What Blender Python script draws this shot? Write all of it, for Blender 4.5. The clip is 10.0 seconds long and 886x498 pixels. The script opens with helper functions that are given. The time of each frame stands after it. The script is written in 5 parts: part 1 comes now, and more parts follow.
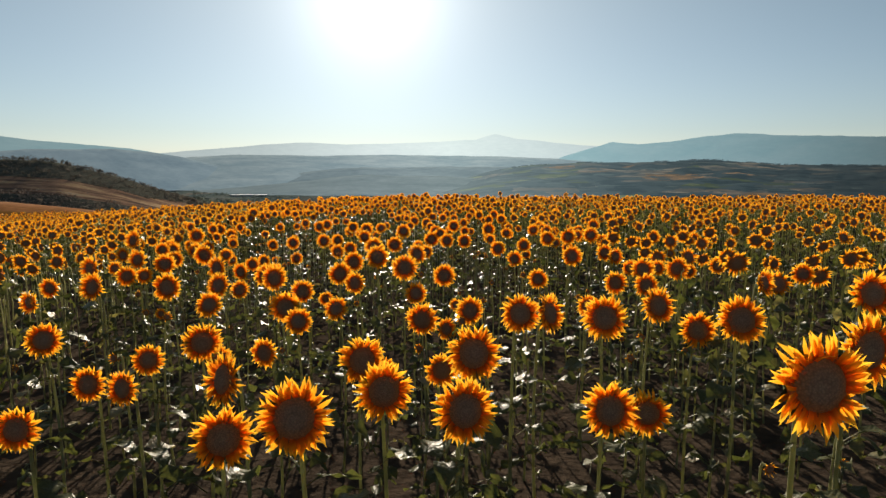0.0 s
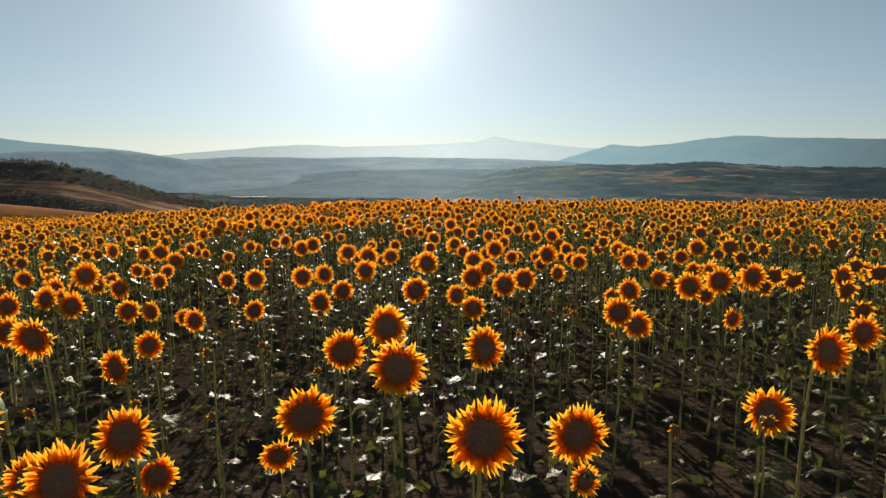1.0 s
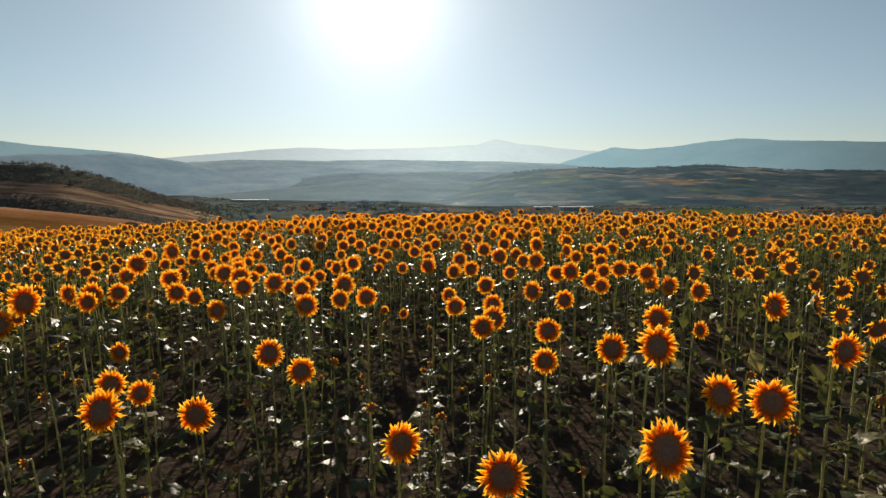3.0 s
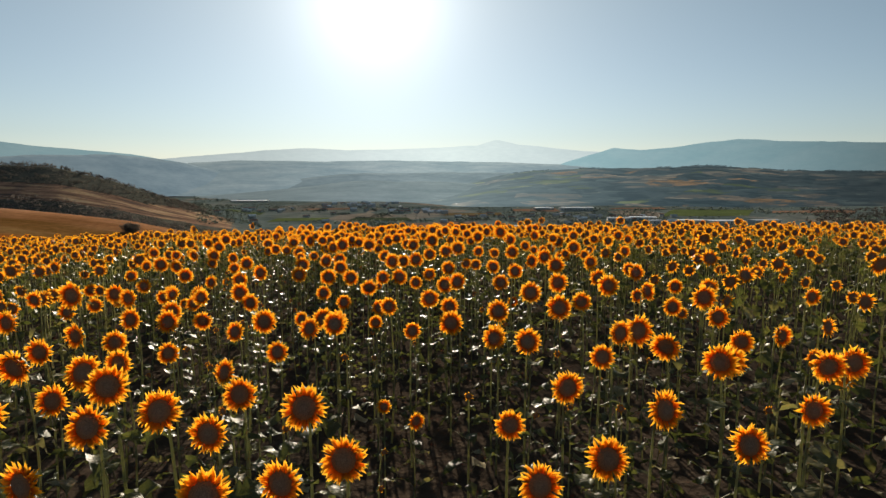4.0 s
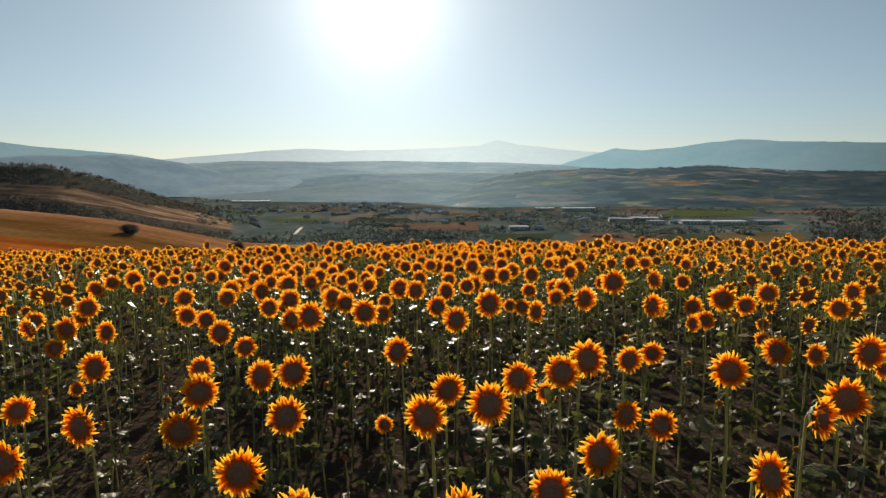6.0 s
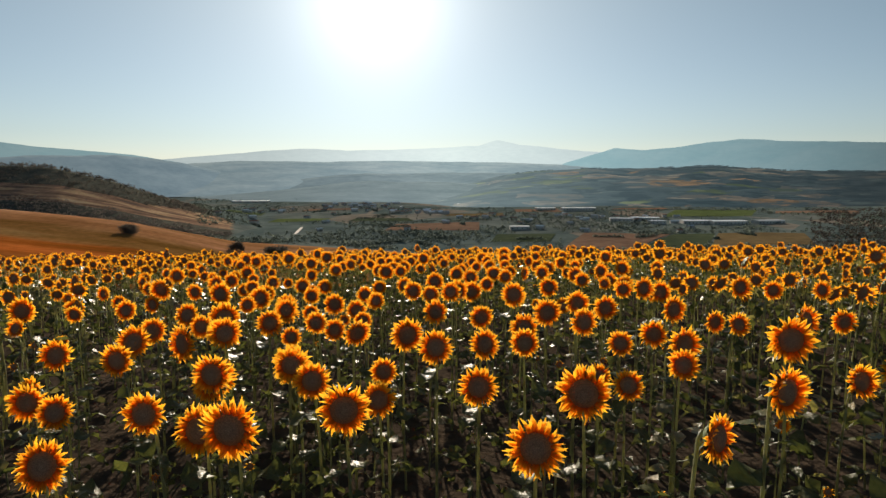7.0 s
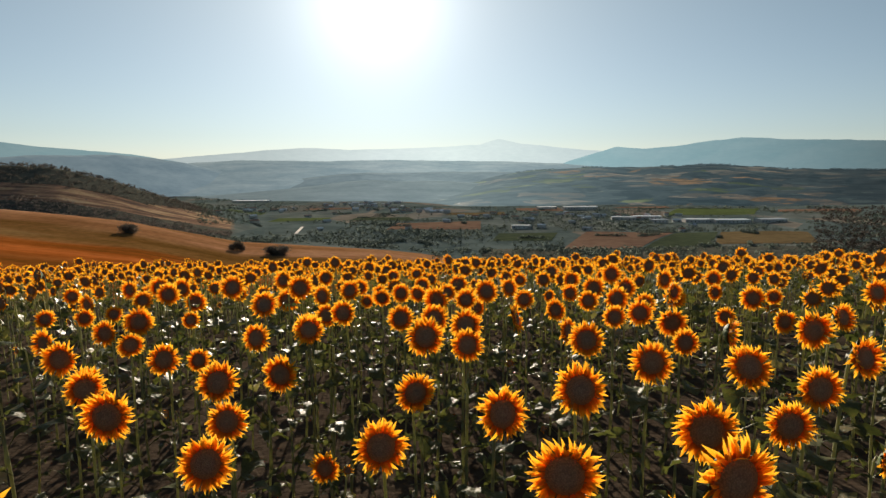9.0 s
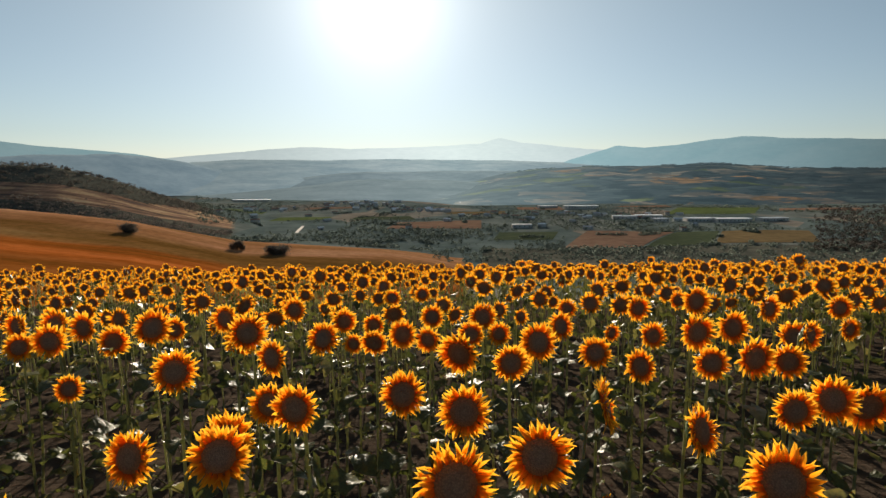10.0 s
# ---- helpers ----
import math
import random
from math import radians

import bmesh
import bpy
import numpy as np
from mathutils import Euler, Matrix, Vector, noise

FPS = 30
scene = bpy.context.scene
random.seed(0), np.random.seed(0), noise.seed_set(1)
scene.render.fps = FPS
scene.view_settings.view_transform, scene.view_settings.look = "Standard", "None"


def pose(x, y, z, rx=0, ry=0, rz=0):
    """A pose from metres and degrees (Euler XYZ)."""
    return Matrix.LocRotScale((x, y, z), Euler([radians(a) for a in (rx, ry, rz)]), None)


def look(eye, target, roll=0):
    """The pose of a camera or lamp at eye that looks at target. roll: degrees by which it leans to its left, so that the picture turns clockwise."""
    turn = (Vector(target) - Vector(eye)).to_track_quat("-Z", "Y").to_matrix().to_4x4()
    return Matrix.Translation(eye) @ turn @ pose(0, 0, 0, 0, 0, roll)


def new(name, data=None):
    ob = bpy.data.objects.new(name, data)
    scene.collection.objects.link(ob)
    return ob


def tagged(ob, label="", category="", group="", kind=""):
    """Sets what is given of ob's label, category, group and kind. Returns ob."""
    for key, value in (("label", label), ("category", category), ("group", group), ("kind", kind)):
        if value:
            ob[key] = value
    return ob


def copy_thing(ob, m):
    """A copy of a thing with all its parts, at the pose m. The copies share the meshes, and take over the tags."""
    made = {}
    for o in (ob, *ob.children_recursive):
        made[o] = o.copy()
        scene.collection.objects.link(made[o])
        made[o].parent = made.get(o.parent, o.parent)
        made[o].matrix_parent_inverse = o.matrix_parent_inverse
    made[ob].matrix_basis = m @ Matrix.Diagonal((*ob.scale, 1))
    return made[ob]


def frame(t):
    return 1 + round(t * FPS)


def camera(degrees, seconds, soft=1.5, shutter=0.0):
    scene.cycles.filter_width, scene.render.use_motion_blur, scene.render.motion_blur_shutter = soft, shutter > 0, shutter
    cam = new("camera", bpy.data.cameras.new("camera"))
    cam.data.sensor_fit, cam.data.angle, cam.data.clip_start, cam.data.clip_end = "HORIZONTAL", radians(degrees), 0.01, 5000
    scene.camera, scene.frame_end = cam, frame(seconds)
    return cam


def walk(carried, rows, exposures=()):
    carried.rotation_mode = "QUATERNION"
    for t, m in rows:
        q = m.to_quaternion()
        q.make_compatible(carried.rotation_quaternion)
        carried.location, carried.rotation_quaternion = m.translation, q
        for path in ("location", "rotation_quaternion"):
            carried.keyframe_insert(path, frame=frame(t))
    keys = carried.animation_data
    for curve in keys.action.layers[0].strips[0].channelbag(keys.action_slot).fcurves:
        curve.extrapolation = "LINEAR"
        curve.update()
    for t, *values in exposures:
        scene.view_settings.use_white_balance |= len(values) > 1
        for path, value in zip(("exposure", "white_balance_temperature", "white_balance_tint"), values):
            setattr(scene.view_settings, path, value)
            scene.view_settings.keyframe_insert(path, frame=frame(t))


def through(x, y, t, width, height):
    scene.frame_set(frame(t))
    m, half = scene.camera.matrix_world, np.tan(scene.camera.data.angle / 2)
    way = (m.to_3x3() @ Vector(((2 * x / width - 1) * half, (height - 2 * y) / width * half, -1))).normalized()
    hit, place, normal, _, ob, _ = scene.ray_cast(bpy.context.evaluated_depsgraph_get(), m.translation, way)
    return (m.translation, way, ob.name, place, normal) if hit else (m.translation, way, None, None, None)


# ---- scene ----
cam = camera(73.7, 10.0, 1.4)
# seconds, x, y, z, pitch, roll, yaw
PATH = [
    (0, 0, 0, 3, -8.267, 0, -0.164),
    (0.5, -0.24, 1.928, 2.966, -8.133, 0, -0.164),
    (1, -0.516, 3.916, 2.892, -8.053, 0, -0.164),
    (1.5, -0.811, 5.956, 2.844, -7.945, 0, -0.137),
    (2, -1.101, 8.01, 2.836, -7.869, 0.021, -0.11),
    (2.5, -1.365, 10.007, 2.832, -7.816, 0.021, -0.082),
    (3, -1.592, 11.878, 2.799, -7.783, 0.019, -0.068),
    (3.5, -1.769, 13.558, 2.803, -7.749, 0.018, -0.053),
    (4, -1.892, 15.038, 2.843, -7.716, 0.016, -0.038),
    (4.5, -2.055, 16.496, 2.852, -7.687, 0.011, 0),
    (5, -2.252, 17.964, 2.826, -7.676, 0, 0),
    (5.5, -2.426, 19.418, 2.796, -7.674, -0.005, 0),
    (6, -2.558, 20.848, 2.769, -7.677, -0.014, 0.022),
    (6.5, -2.693, 22.271, 2.698, -7.68, -0.023, 0.044),
    (7, -2.825, 23.686, 2.588, -7.683, -0.032, 0.066),
    (7.5, -2.996, 25.078, 2.428, -7.7, -0.053, 0.11),
    (8, -3.197, 26.397, 2.271, -7.717, -0.074, 0.137),
    (8.5, -3.392, 27.613, 2.171, -7.742, -0.122, 0.153),
    (9, -3.554, 28.718, 2.132, -7.765, -0.154, 0.164),
    (9.5, -3.663, 29.73, 2.111, -7.798, -0.175, 0.181),
    (10, -3.706, 30.689, 2.019, -7.852, -0.196, 0.219),
]
walk(cam, [(t, pose(x, y, z, 90 + pitch, 0, yaw) @ pose(0, 0, 0, 0, 0, roll)) for t, x, y, z, pitch, roll, yaw in PATH])
scene.view_settings.exposure = 0.45

# ---- sky and sun ----
SUN_UP, SUN_TURN = radians(15.7), radians(-6.2)
SUN_WAY = Vector((math.sin(SUN_TURN) * math.cos(SUN_UP), math.cos(SUN_TURN) * math.cos(SUN_UP), math.sin(SUN_UP)))


def make_world():
    world = bpy.data.worlds.new("sky")
    scene.world = world
    world.use_nodes = True
    nt = world.node_tree
    nt.nodes.clear()
    out = nt.nodes.new("ShaderNodeOutputWorld")
    sky = nt.nodes.new("ShaderNodeTexSky")
    sky.sky_type, sky.sun_disc = "NISHITA", False
    sky.sun_elevation, sky.sun_rotation = SUN_UP, SUN_TURN % (2 * math.pi)
    sky.altitude, sky.air_density, sky.dust_density, sky.ozone_density = 300, 0.9, 0.0, 3.0
    base = nt.nodes.new("ShaderNodeBackground")
    base.inputs["Strength"].default_value = 0.054
    pale = nt.nodes.new("ShaderNodeHueSaturation")
    pale.inputs["Saturation"].default_value = 0.74
    nt.links.new(sky.outputs[0], pale.inputs["Color"])
    hazed = nt.nodes.new("ShaderNodeMix")
    hazed.data_type, hazed.blend_type = "RGBA", "MULTIPLY"
    hazed.inputs[0].default_value = 1.0
    # the dusty air low over the land is creamier than the sky above
    place = nt.nodes.new("ShaderNodeTexCoord")
    parts = nt.nodes.new("ShaderNodeSeparateXYZ")
    nt.links.new(place.outputs["Generated"], parts.inputs[0])
    tints = nt.nodes.new("ShaderNodeValToRGB")
    tints.color_ramp.elements[0].position, tints.color_ramp.elements[0].color = 0.02, (0.985, 0.97, 0.965, 1)
    tints.color_ramp.elements[1].position, tints.color_ramp.elements[1].color = 0.27, (0.905, 1.0, 0.905, 1)
    nt.links.new(parts.outputs[2], tints.inputs[0])
    nt.links.new(tints.outputs[0], hazed.inputs[7])
    nt.links.new(pale.outputs[0], hazed.inputs[6])
    nt.links.new(hazed.outputs[2], base.inputs["Color"])
    # bright forward-scattered aureole round the sun
    coord = nt.nodes.new("ShaderNodeTexCoord")
    dot = nt.nodes.new("ShaderNodeVectorMath")
    dot.operation = "DOT_PRODUCT"
    dot.inputs[1].default_value = SUN_WAY
    nt.links.new(coord.outputs["Generated"], dot.inputs[0])
    last = base.outputs[0]
    for power, strength, tint in ((170.0, 0.4, (1.0, 0.98, 0.95)), (34.0, 0.2, (1.0, 0.965, 0.88)), (9.0, 0.11, (1.0, 0.955, 0.85)), (3.0, 0.08, (1.0, 0.96, 0.87))):
        clampd = nt.nodes.new("ShaderNodeMath")
        clampd.operation = "MAXIMUM"
        clampd.inputs[1].default_value = 0.0
        nt.links.new(dot.outputs["Value"], clampd.inputs[0])
        lobe = nt.nodes.new("ShaderNodeMath")
        lobe.operation = "POWER"
        lobe.inputs[1].default_value = power
        nt.links.new(clampd.outputs[0], lobe.inputs[0])
        scaled = nt.nodes.new("ShaderNodeMath")
        scaled.operation = "MULTIPLY"
        scaled.inputs[1].default_value = strength
        nt.links.new(lobe.outputs[0], scaled.inputs[0])
        glow = nt.nodes.new("ShaderNodeBackground")
        glow.inputs["Color"].default_value = (*tint, 1)
        nt.links.new(scaled.outputs[0], glow.inputs["Strength"])
        both = nt.nodes.new("ShaderNodeAddShader")
        nt.links.new(last, both.inputs[0])
        nt.links.new(glow.outputs[0], both.inputs[1])
        last = both.outputs[0]
    nt.links.new(last, out.inputs["Surface"])


make_world()
sun = new("sun", bpy.data.lights.new("sun", "SUN"))
sun.data.energy, sun.data.angle, sun.data.color = 5.0, radians(0.5), (1.0, 0.86, 0.68)
sun.matrix_world = look(SUN_WAY * 100, (0, 0, 0))


# ---- materials ----
def material(name):
    m = bpy.data.materials.new(name)
    m.use_nodes = True
    m.node_tree.nodes.clear()
    return m, m.node_tree


def node(nt, kind, **inputs):
    n = nt.nodes.new("ShaderNode" + kind)
    for key, value in inputs.items():
        n.inputs[key.replace("_", " ")].default_value = value
    return n


def ramp(nt, source, *stops):
    n = nt.nodes.new("ShaderNodeValToRGB")
    while len(n.color_ramp.elements) < len(stops):
        n.color_ramp.elements.new(0.5)
    for e, (at, colour) in zip(n.color_ramp.elements, stops):
        e.position, e.color = at, (*colour, 1)
    nt.links.new(source, n.inputs[0])
    return n.outputs[0]


def blend(nt, how, fac, a, b):
    n = nt.nodes.new("ShaderNodeMix")
    n.data_type, n.blend_type = "RGBA", how
    for socket, value in ((n.inputs[0], fac), (n.inputs[6], a), (n.inputs[7], b)):
        if isinstance(value, bpy.types.NodeSocket):
            nt.links.new(value, socket)
        else:
            socket.default_value = value
    return n.outputs[2]


def noise_of(nt, scale, detail=4.0, rough=0.55, where="Object"):
    c = nt.nodes.new("ShaderNodeTexCoord")
    n = node(nt, "TexNoise", Scale=scale, Detail=detail, Roughness=rough)
    nt.links.new(c.outputs[where], n.inputs["Vector"])
    return n.outputs["Fac"]


def bump_of(nt, height, strength, distance):
    b = node(nt, "Bump", Strength=strength, Distance=distance)
    nt.links.new(height, b.inputs["Height"])
    return b.outputs[0]


def surface(nt, colour, rough=0.7, spec=0.4, normal=None, through_colour=None, through_part=0.0):
    out = nt.nodes.new("ShaderNodeOutputMaterial")
    p = node(nt, "BsdfPrincipled", Roughness=rough)
    p.inputs["Specular IOR Level"].default_value = spec
    if isinstance(colour, bpy.types.NodeSocket):
        nt.links.new(colour, p.inputs["Base Color"])
    else:
        p.inputs["Base Color"].default_value = (*colour, 1)
    if normal is not None:
        nt.links.new(normal, p.inputs["Normal"])
    last = p.outputs[0]
    if through_part:
        tr = nt.nodes.new("ShaderNodeBsdfTranslucent")
        if isinstance(through_colour, bpy.types.NodeSocket):
            nt.links.new(through_colour, tr.inputs["Color"])
        else:
            tr.inputs["Color"].default_value = (*through_colour, 1)
        mix = nt.nodes.new("ShaderNodeMixShader")
        mix.inputs[0].default_value = through_part
        nt.links.new(last, mix.inputs[1])
        nt.links.new(tr.outputs[0], mix.inputs[2])
        last = mix.outputs[0]
    nt.links.new(last, out.inputs["Surface"])
    return p


def along_uv(nt):
    uv = nt.nodes.new("ShaderNodeUVMap")
    uv.uv_map = "uv"
    sep = nt.nodes.new("ShaderNodeSeparateXYZ")
    nt.links.new(uv.outputs[0], sep.inputs[0])
    return sep.outputs


def petal_material():
    m, nt = material("sunflower_petal")
    uv = along_uv(nt)
    colour = ramp(nt, uv[1], (0.0, (0.80, 0.16, 0.006)), (0.42, (0.96, 0.38, 0.012)), (1.0, (1.0, 0.62, 0.05)))
    isle = nt.nodes.new("ShaderNodeNewGeometry").outputs["Random Per Island"]
    tone = ramp(nt, isle, (0.0, (0.92, 0.82, 0.78)), (0.5, (1.0, 0.96, 0.92)), (1.0, (1.0, 0.98, 0.95)))
    colour = blend(nt, "MULTIPLY", 1.0, colour, tone)
    veins = noise_of(nt, 160, 3)
    surface(nt, colour, 0.55, 0.25, bump_of(nt, veins, 0.25, 0.002), colour, 0.7)
    return m


def leaf_material():
    m, nt = material("sunflower_leaf")
    isle = nt.nodes.new("ShaderNodeNewGeometry").outputs["Random Per Island"]
    green = ramp(nt, isle, (0.0, (0.078, 0.086, 0.042)), (0.55, (0.104, 0.11, 0.056)), (0.78, (0.15, 0.138, 0.075)), (1.0, (0.30, 0.25, 0.16)))
    blotch = ramp(nt, noise_of(nt, 22, 5), (0.35, (0.72, 0.75, 0.7)), (0.7, (1.15, 1.1, 1.0)))
    colour = blend(nt, "MULTIPLY", 1.0, green, blotch)
    uv = nt.nodes.new("ShaderNodeUVMap")
    uv.uv_map = "uv"
    apart = nt.nodes.new("ShaderNodeVectorMath")
    apart.operation = "MULTIPLY_ADD"
    apart.inputs[1].default_value = (2.2, 4.5, 1.0)
    spread = node(nt, "Math")
    spread.operation = "MULTIPLY"
    nt.links.new(isle, spread.inputs[0])
    spread.inputs[1].default_value = 57.0
    nt.links.new(uv.outputs[0], apart.inputs[0])
    nt.links.new(spread.outputs[0], apart.inputs[2])
    crumple = node(nt, "TexNoise", Scale=1.0, Detail=3.0, Roughness=0.5)
    nt.links.new(apart.outputs[0], crumple.inputs["Vector"])
    rib = crumple.outputs["Fac"]
    lit = blend(nt, "MULTIPLY", 1.0, colour, (1.7, 1.8, 0.8, 1))
    surface(nt, colour, 0.38, 0.065, bump_of(nt, rib, 0.85, 0.022), lit, 0.26)
    return m


def stem_material():
    m, nt = material("sunflower_stem")
    colour = ramp(nt, noise_of(nt, 35, 4), (0.3, (0.20, 0.195, 0.105)), (0.7, (0.31, 0.29, 0.17)))
    surface(nt, colour, 0.42, 0.5, bump_of(nt, noise_of(nt, 300, 2), 0.4, 0.002), (0.46, 0.46, 0.22), 0.4)
    return m


def disc_material():
    m, nt = material("sunflower_seed_disc")
    c = nt.nodes.new("ShaderNodeTexCoord")
    cells = node(nt, "TexVoronoi", Scale=190.0)
    nt.links.new(c.outputs["Object"], cells.inputs["Vector"])
    uv = along_uv(nt)
    ring = ramp(nt, uv[1], (0.0, (0.27, 0.175, 0.125)), (0.45, (0.26, 0.15, 0.10)), (0.75, (0.34, 0.145, 0.065)), (1.0, (0.48, 0.16, 0.035)))
    colour = blend(nt, "MULTIPLY", 0.6, ring, ramp(nt, cells.outputs["Distance"], (0.0, (1.4, 1.3, 1.1)), (0.8, (0.5, 0.45, 0.4))))
    surface(nt, colour, 0.85, 0.2, bump_of(nt, cells.outputs["Distance"], 0.8, 0.004))
    return m


def plain_material(name, dark, light, scale, rough=0.8, spec=0.3, bump=0.3, size=0.02, metal=0.0, through=0.0):
    m, nt = material(name)
    fine, broad = noise_of(nt, scale, 6), noise_of(nt, scale * 0.13, 3)
    colour = ramp(nt, fine, (0.3, dark), (0.7, light))
    colour = blend(nt, "MULTIPLY", 0.7, colour, ramp(nt, broad, (0.35, (0.75, 0.75, 0.75)), (0.65, (1.15, 1.12, 1.08))))
    p = surface(nt, colour, rough, spec, bump_of(nt, fine, bump, size), colour, through)
    p.inputs["Metallic"].default_value = metal
    return m


def stubble_material():
    m, nt = material("dry_stubble")
    c = nt.nodes.new("ShaderNodeTexCoord")
    turn = node(nt, "Mapping")
    turn.inputs["Rotation"].default_value = (0, 0, radians(28))
    turn.inputs["Scale"].default_value = (0.0035, 0.016, 0.010)
    nt.links.new(c.outputs["Object"], turn.inputs["Vector"])
    bands = node(nt, "TexNoise", Scale=1.0, Detail=4.0, Roughness=0.5)
    nt.links.new(turn.outputs[0], bands.inputs["Vector"])
    colour = ramp(nt, bands.outputs["Fac"], (0.30, (0.13, 0.082, 0.036)), (0.42, (0.20, 0.103, 0.042)), (0.56, (0.275, 0.15, 0.075)), (0.72, (0.35, 0.215, 0.125)))
    fine = ramp(nt, noise_of(nt, 0.12, 6), (0.3, (0.75, 0.74, 0.7)), (0.7, (1.15, 1.12, 1.1)))
    # the nearer half of the slope was cut later and is redder
    sep = nt.nodes.new("ShaderNodeSeparateXYZ")
    nt.links.new(c.outputs["Object"], sep.inputs[0])
    ragged = node(nt, "Math")
    ragged.operation = "MULTIPLY_ADD"
    nt.links.new(bands.outputs["Fac"], ragged.inputs[0])
    ragged.inputs[1].default_value = 90.0
    nt.links.new(sep.outputs[1], ragged.inputs[2])
    share = node(nt, "MapRange", From_Min=400.0, From_Max=1000.0)
    nt.links.new(ragged.outputs[0], share.inputs["Value"])
    zones = ramp(nt, share.outputs[0], (0.0, (1.05, 0.66, 0.30)), (0.13, (0.80, 0.52, 0.27)), (0.22, (1.2, 0.62, 0.27)), (0.44, (1.02, 0.62, 0.31)), (0.49, (0.72, 0.70, 0.47)), (0.61, (0.76, 0.74, 0.56)), (0.655, (1.2, 1.1, 1.12)), (1.0, (1.45, 1.42, 1.5)))
    colour = blend(nt, "MULTIPLY", 1.0, colour, zones)
    # the farther slope is a patchwork of pale straw, bare brown and grey weeds
    lie = node(nt, "Mapping")
    lie.inputs["Scale"].default_value = (0.006, 0.034, 0.0)
    lie.inputs["Rotation"].default_value = (0, 0, radians(-12))
    nt.links.new(c.outputs["Object"], lie.inputs["Vector"])
    patches = node(nt, "TexNoise", Scale=1.0, Detail=5.0, Roughness=0.6)
    nt.links.new(lie.outputs[0], patches.inputs["Vector"])
    quilt = ramp(nt, patches.outputs["Fac"], (0.36, (0.105, 0.085, 0.075)), (0.44, (0.19, 0.12, 0.085)), (0.52, (0.30, 0.19, 0.135)), (0.58, (0.42, 0.29, 0.17)), (0.66, (0.5, 0.38, 0.25)))
    beyond = node(nt, "MapRange", From_Min=1040.0, From_Max=1060.0)
    nt.links.new(sep.outputs[1], beyond.inputs["Value"])
    colour = blend(nt, "MIX", beyond.outputs[0], colour, quilt)
    surface(nt, blend(nt, "MULTIPLY", 1.0, colour, fine), 1.0, 0.0)
    return m


def valley_material():
    m, nt = material("valley_farmland")
    c = nt.nodes.new("ShaderNodeTexCoord")
    turn = node(nt, "Mapping")
    turn.inputs["Rotation"].default_value = (0, 0, radians(17))
    turn.inputs["Scale"].default_value = (0.0065, 0.0036, 0.0)
    nt.links.new(c.outputs["Object"], turn.inputs["Vector"])
    cells = node(nt, "TexVoronoi", Scale=1.0, Randomness=0.8)
    nt.links.new(turn.outputs[0], cells.inputs["Vector"])
    sep = nt.nodes.new("ShaderNodeSeparateColor")
    nt.links.new(cells.outputs["Color"], sep.inputs[0])
    colour = ramp(nt, sep.outputs[0], (0.0, (0.115, 0.145, 0.138)), (0.5, (0.135, 0.165, 0.155)), (0.7, (0.155, 0.18, 0.165)), (0.86, (0.20, 0.19, 0.165)), (1.0, (0.27, 0.225, 0.18)))
    scrub = ramp(nt, noise_of(nt, 0.012, 8, 0.65), (0.42, (0.62, 0.66, 0.68)), (0.6, (1.0, 1.0, 1.0)))
    surface(nt, blend(nt, "MULTIPLY", 1.0, colour, scrub), 1.0, 0.0)
    return m


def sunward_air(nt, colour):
    """Paints lit haze into emitted colour, brightest below the sun, dimming to both sides."""
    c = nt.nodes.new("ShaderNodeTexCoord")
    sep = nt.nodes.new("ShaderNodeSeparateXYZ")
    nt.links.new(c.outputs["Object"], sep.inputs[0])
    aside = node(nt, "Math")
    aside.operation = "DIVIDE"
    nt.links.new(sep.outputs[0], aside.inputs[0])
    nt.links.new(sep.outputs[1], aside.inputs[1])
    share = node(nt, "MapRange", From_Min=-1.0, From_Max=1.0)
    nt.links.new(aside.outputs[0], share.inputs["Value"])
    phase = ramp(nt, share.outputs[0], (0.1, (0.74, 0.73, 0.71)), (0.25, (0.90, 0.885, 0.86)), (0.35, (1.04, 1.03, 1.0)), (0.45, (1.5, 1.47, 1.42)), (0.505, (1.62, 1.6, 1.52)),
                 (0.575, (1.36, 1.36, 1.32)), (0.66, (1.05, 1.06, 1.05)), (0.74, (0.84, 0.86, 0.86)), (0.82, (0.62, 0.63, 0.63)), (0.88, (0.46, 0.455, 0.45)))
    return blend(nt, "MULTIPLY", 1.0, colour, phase)


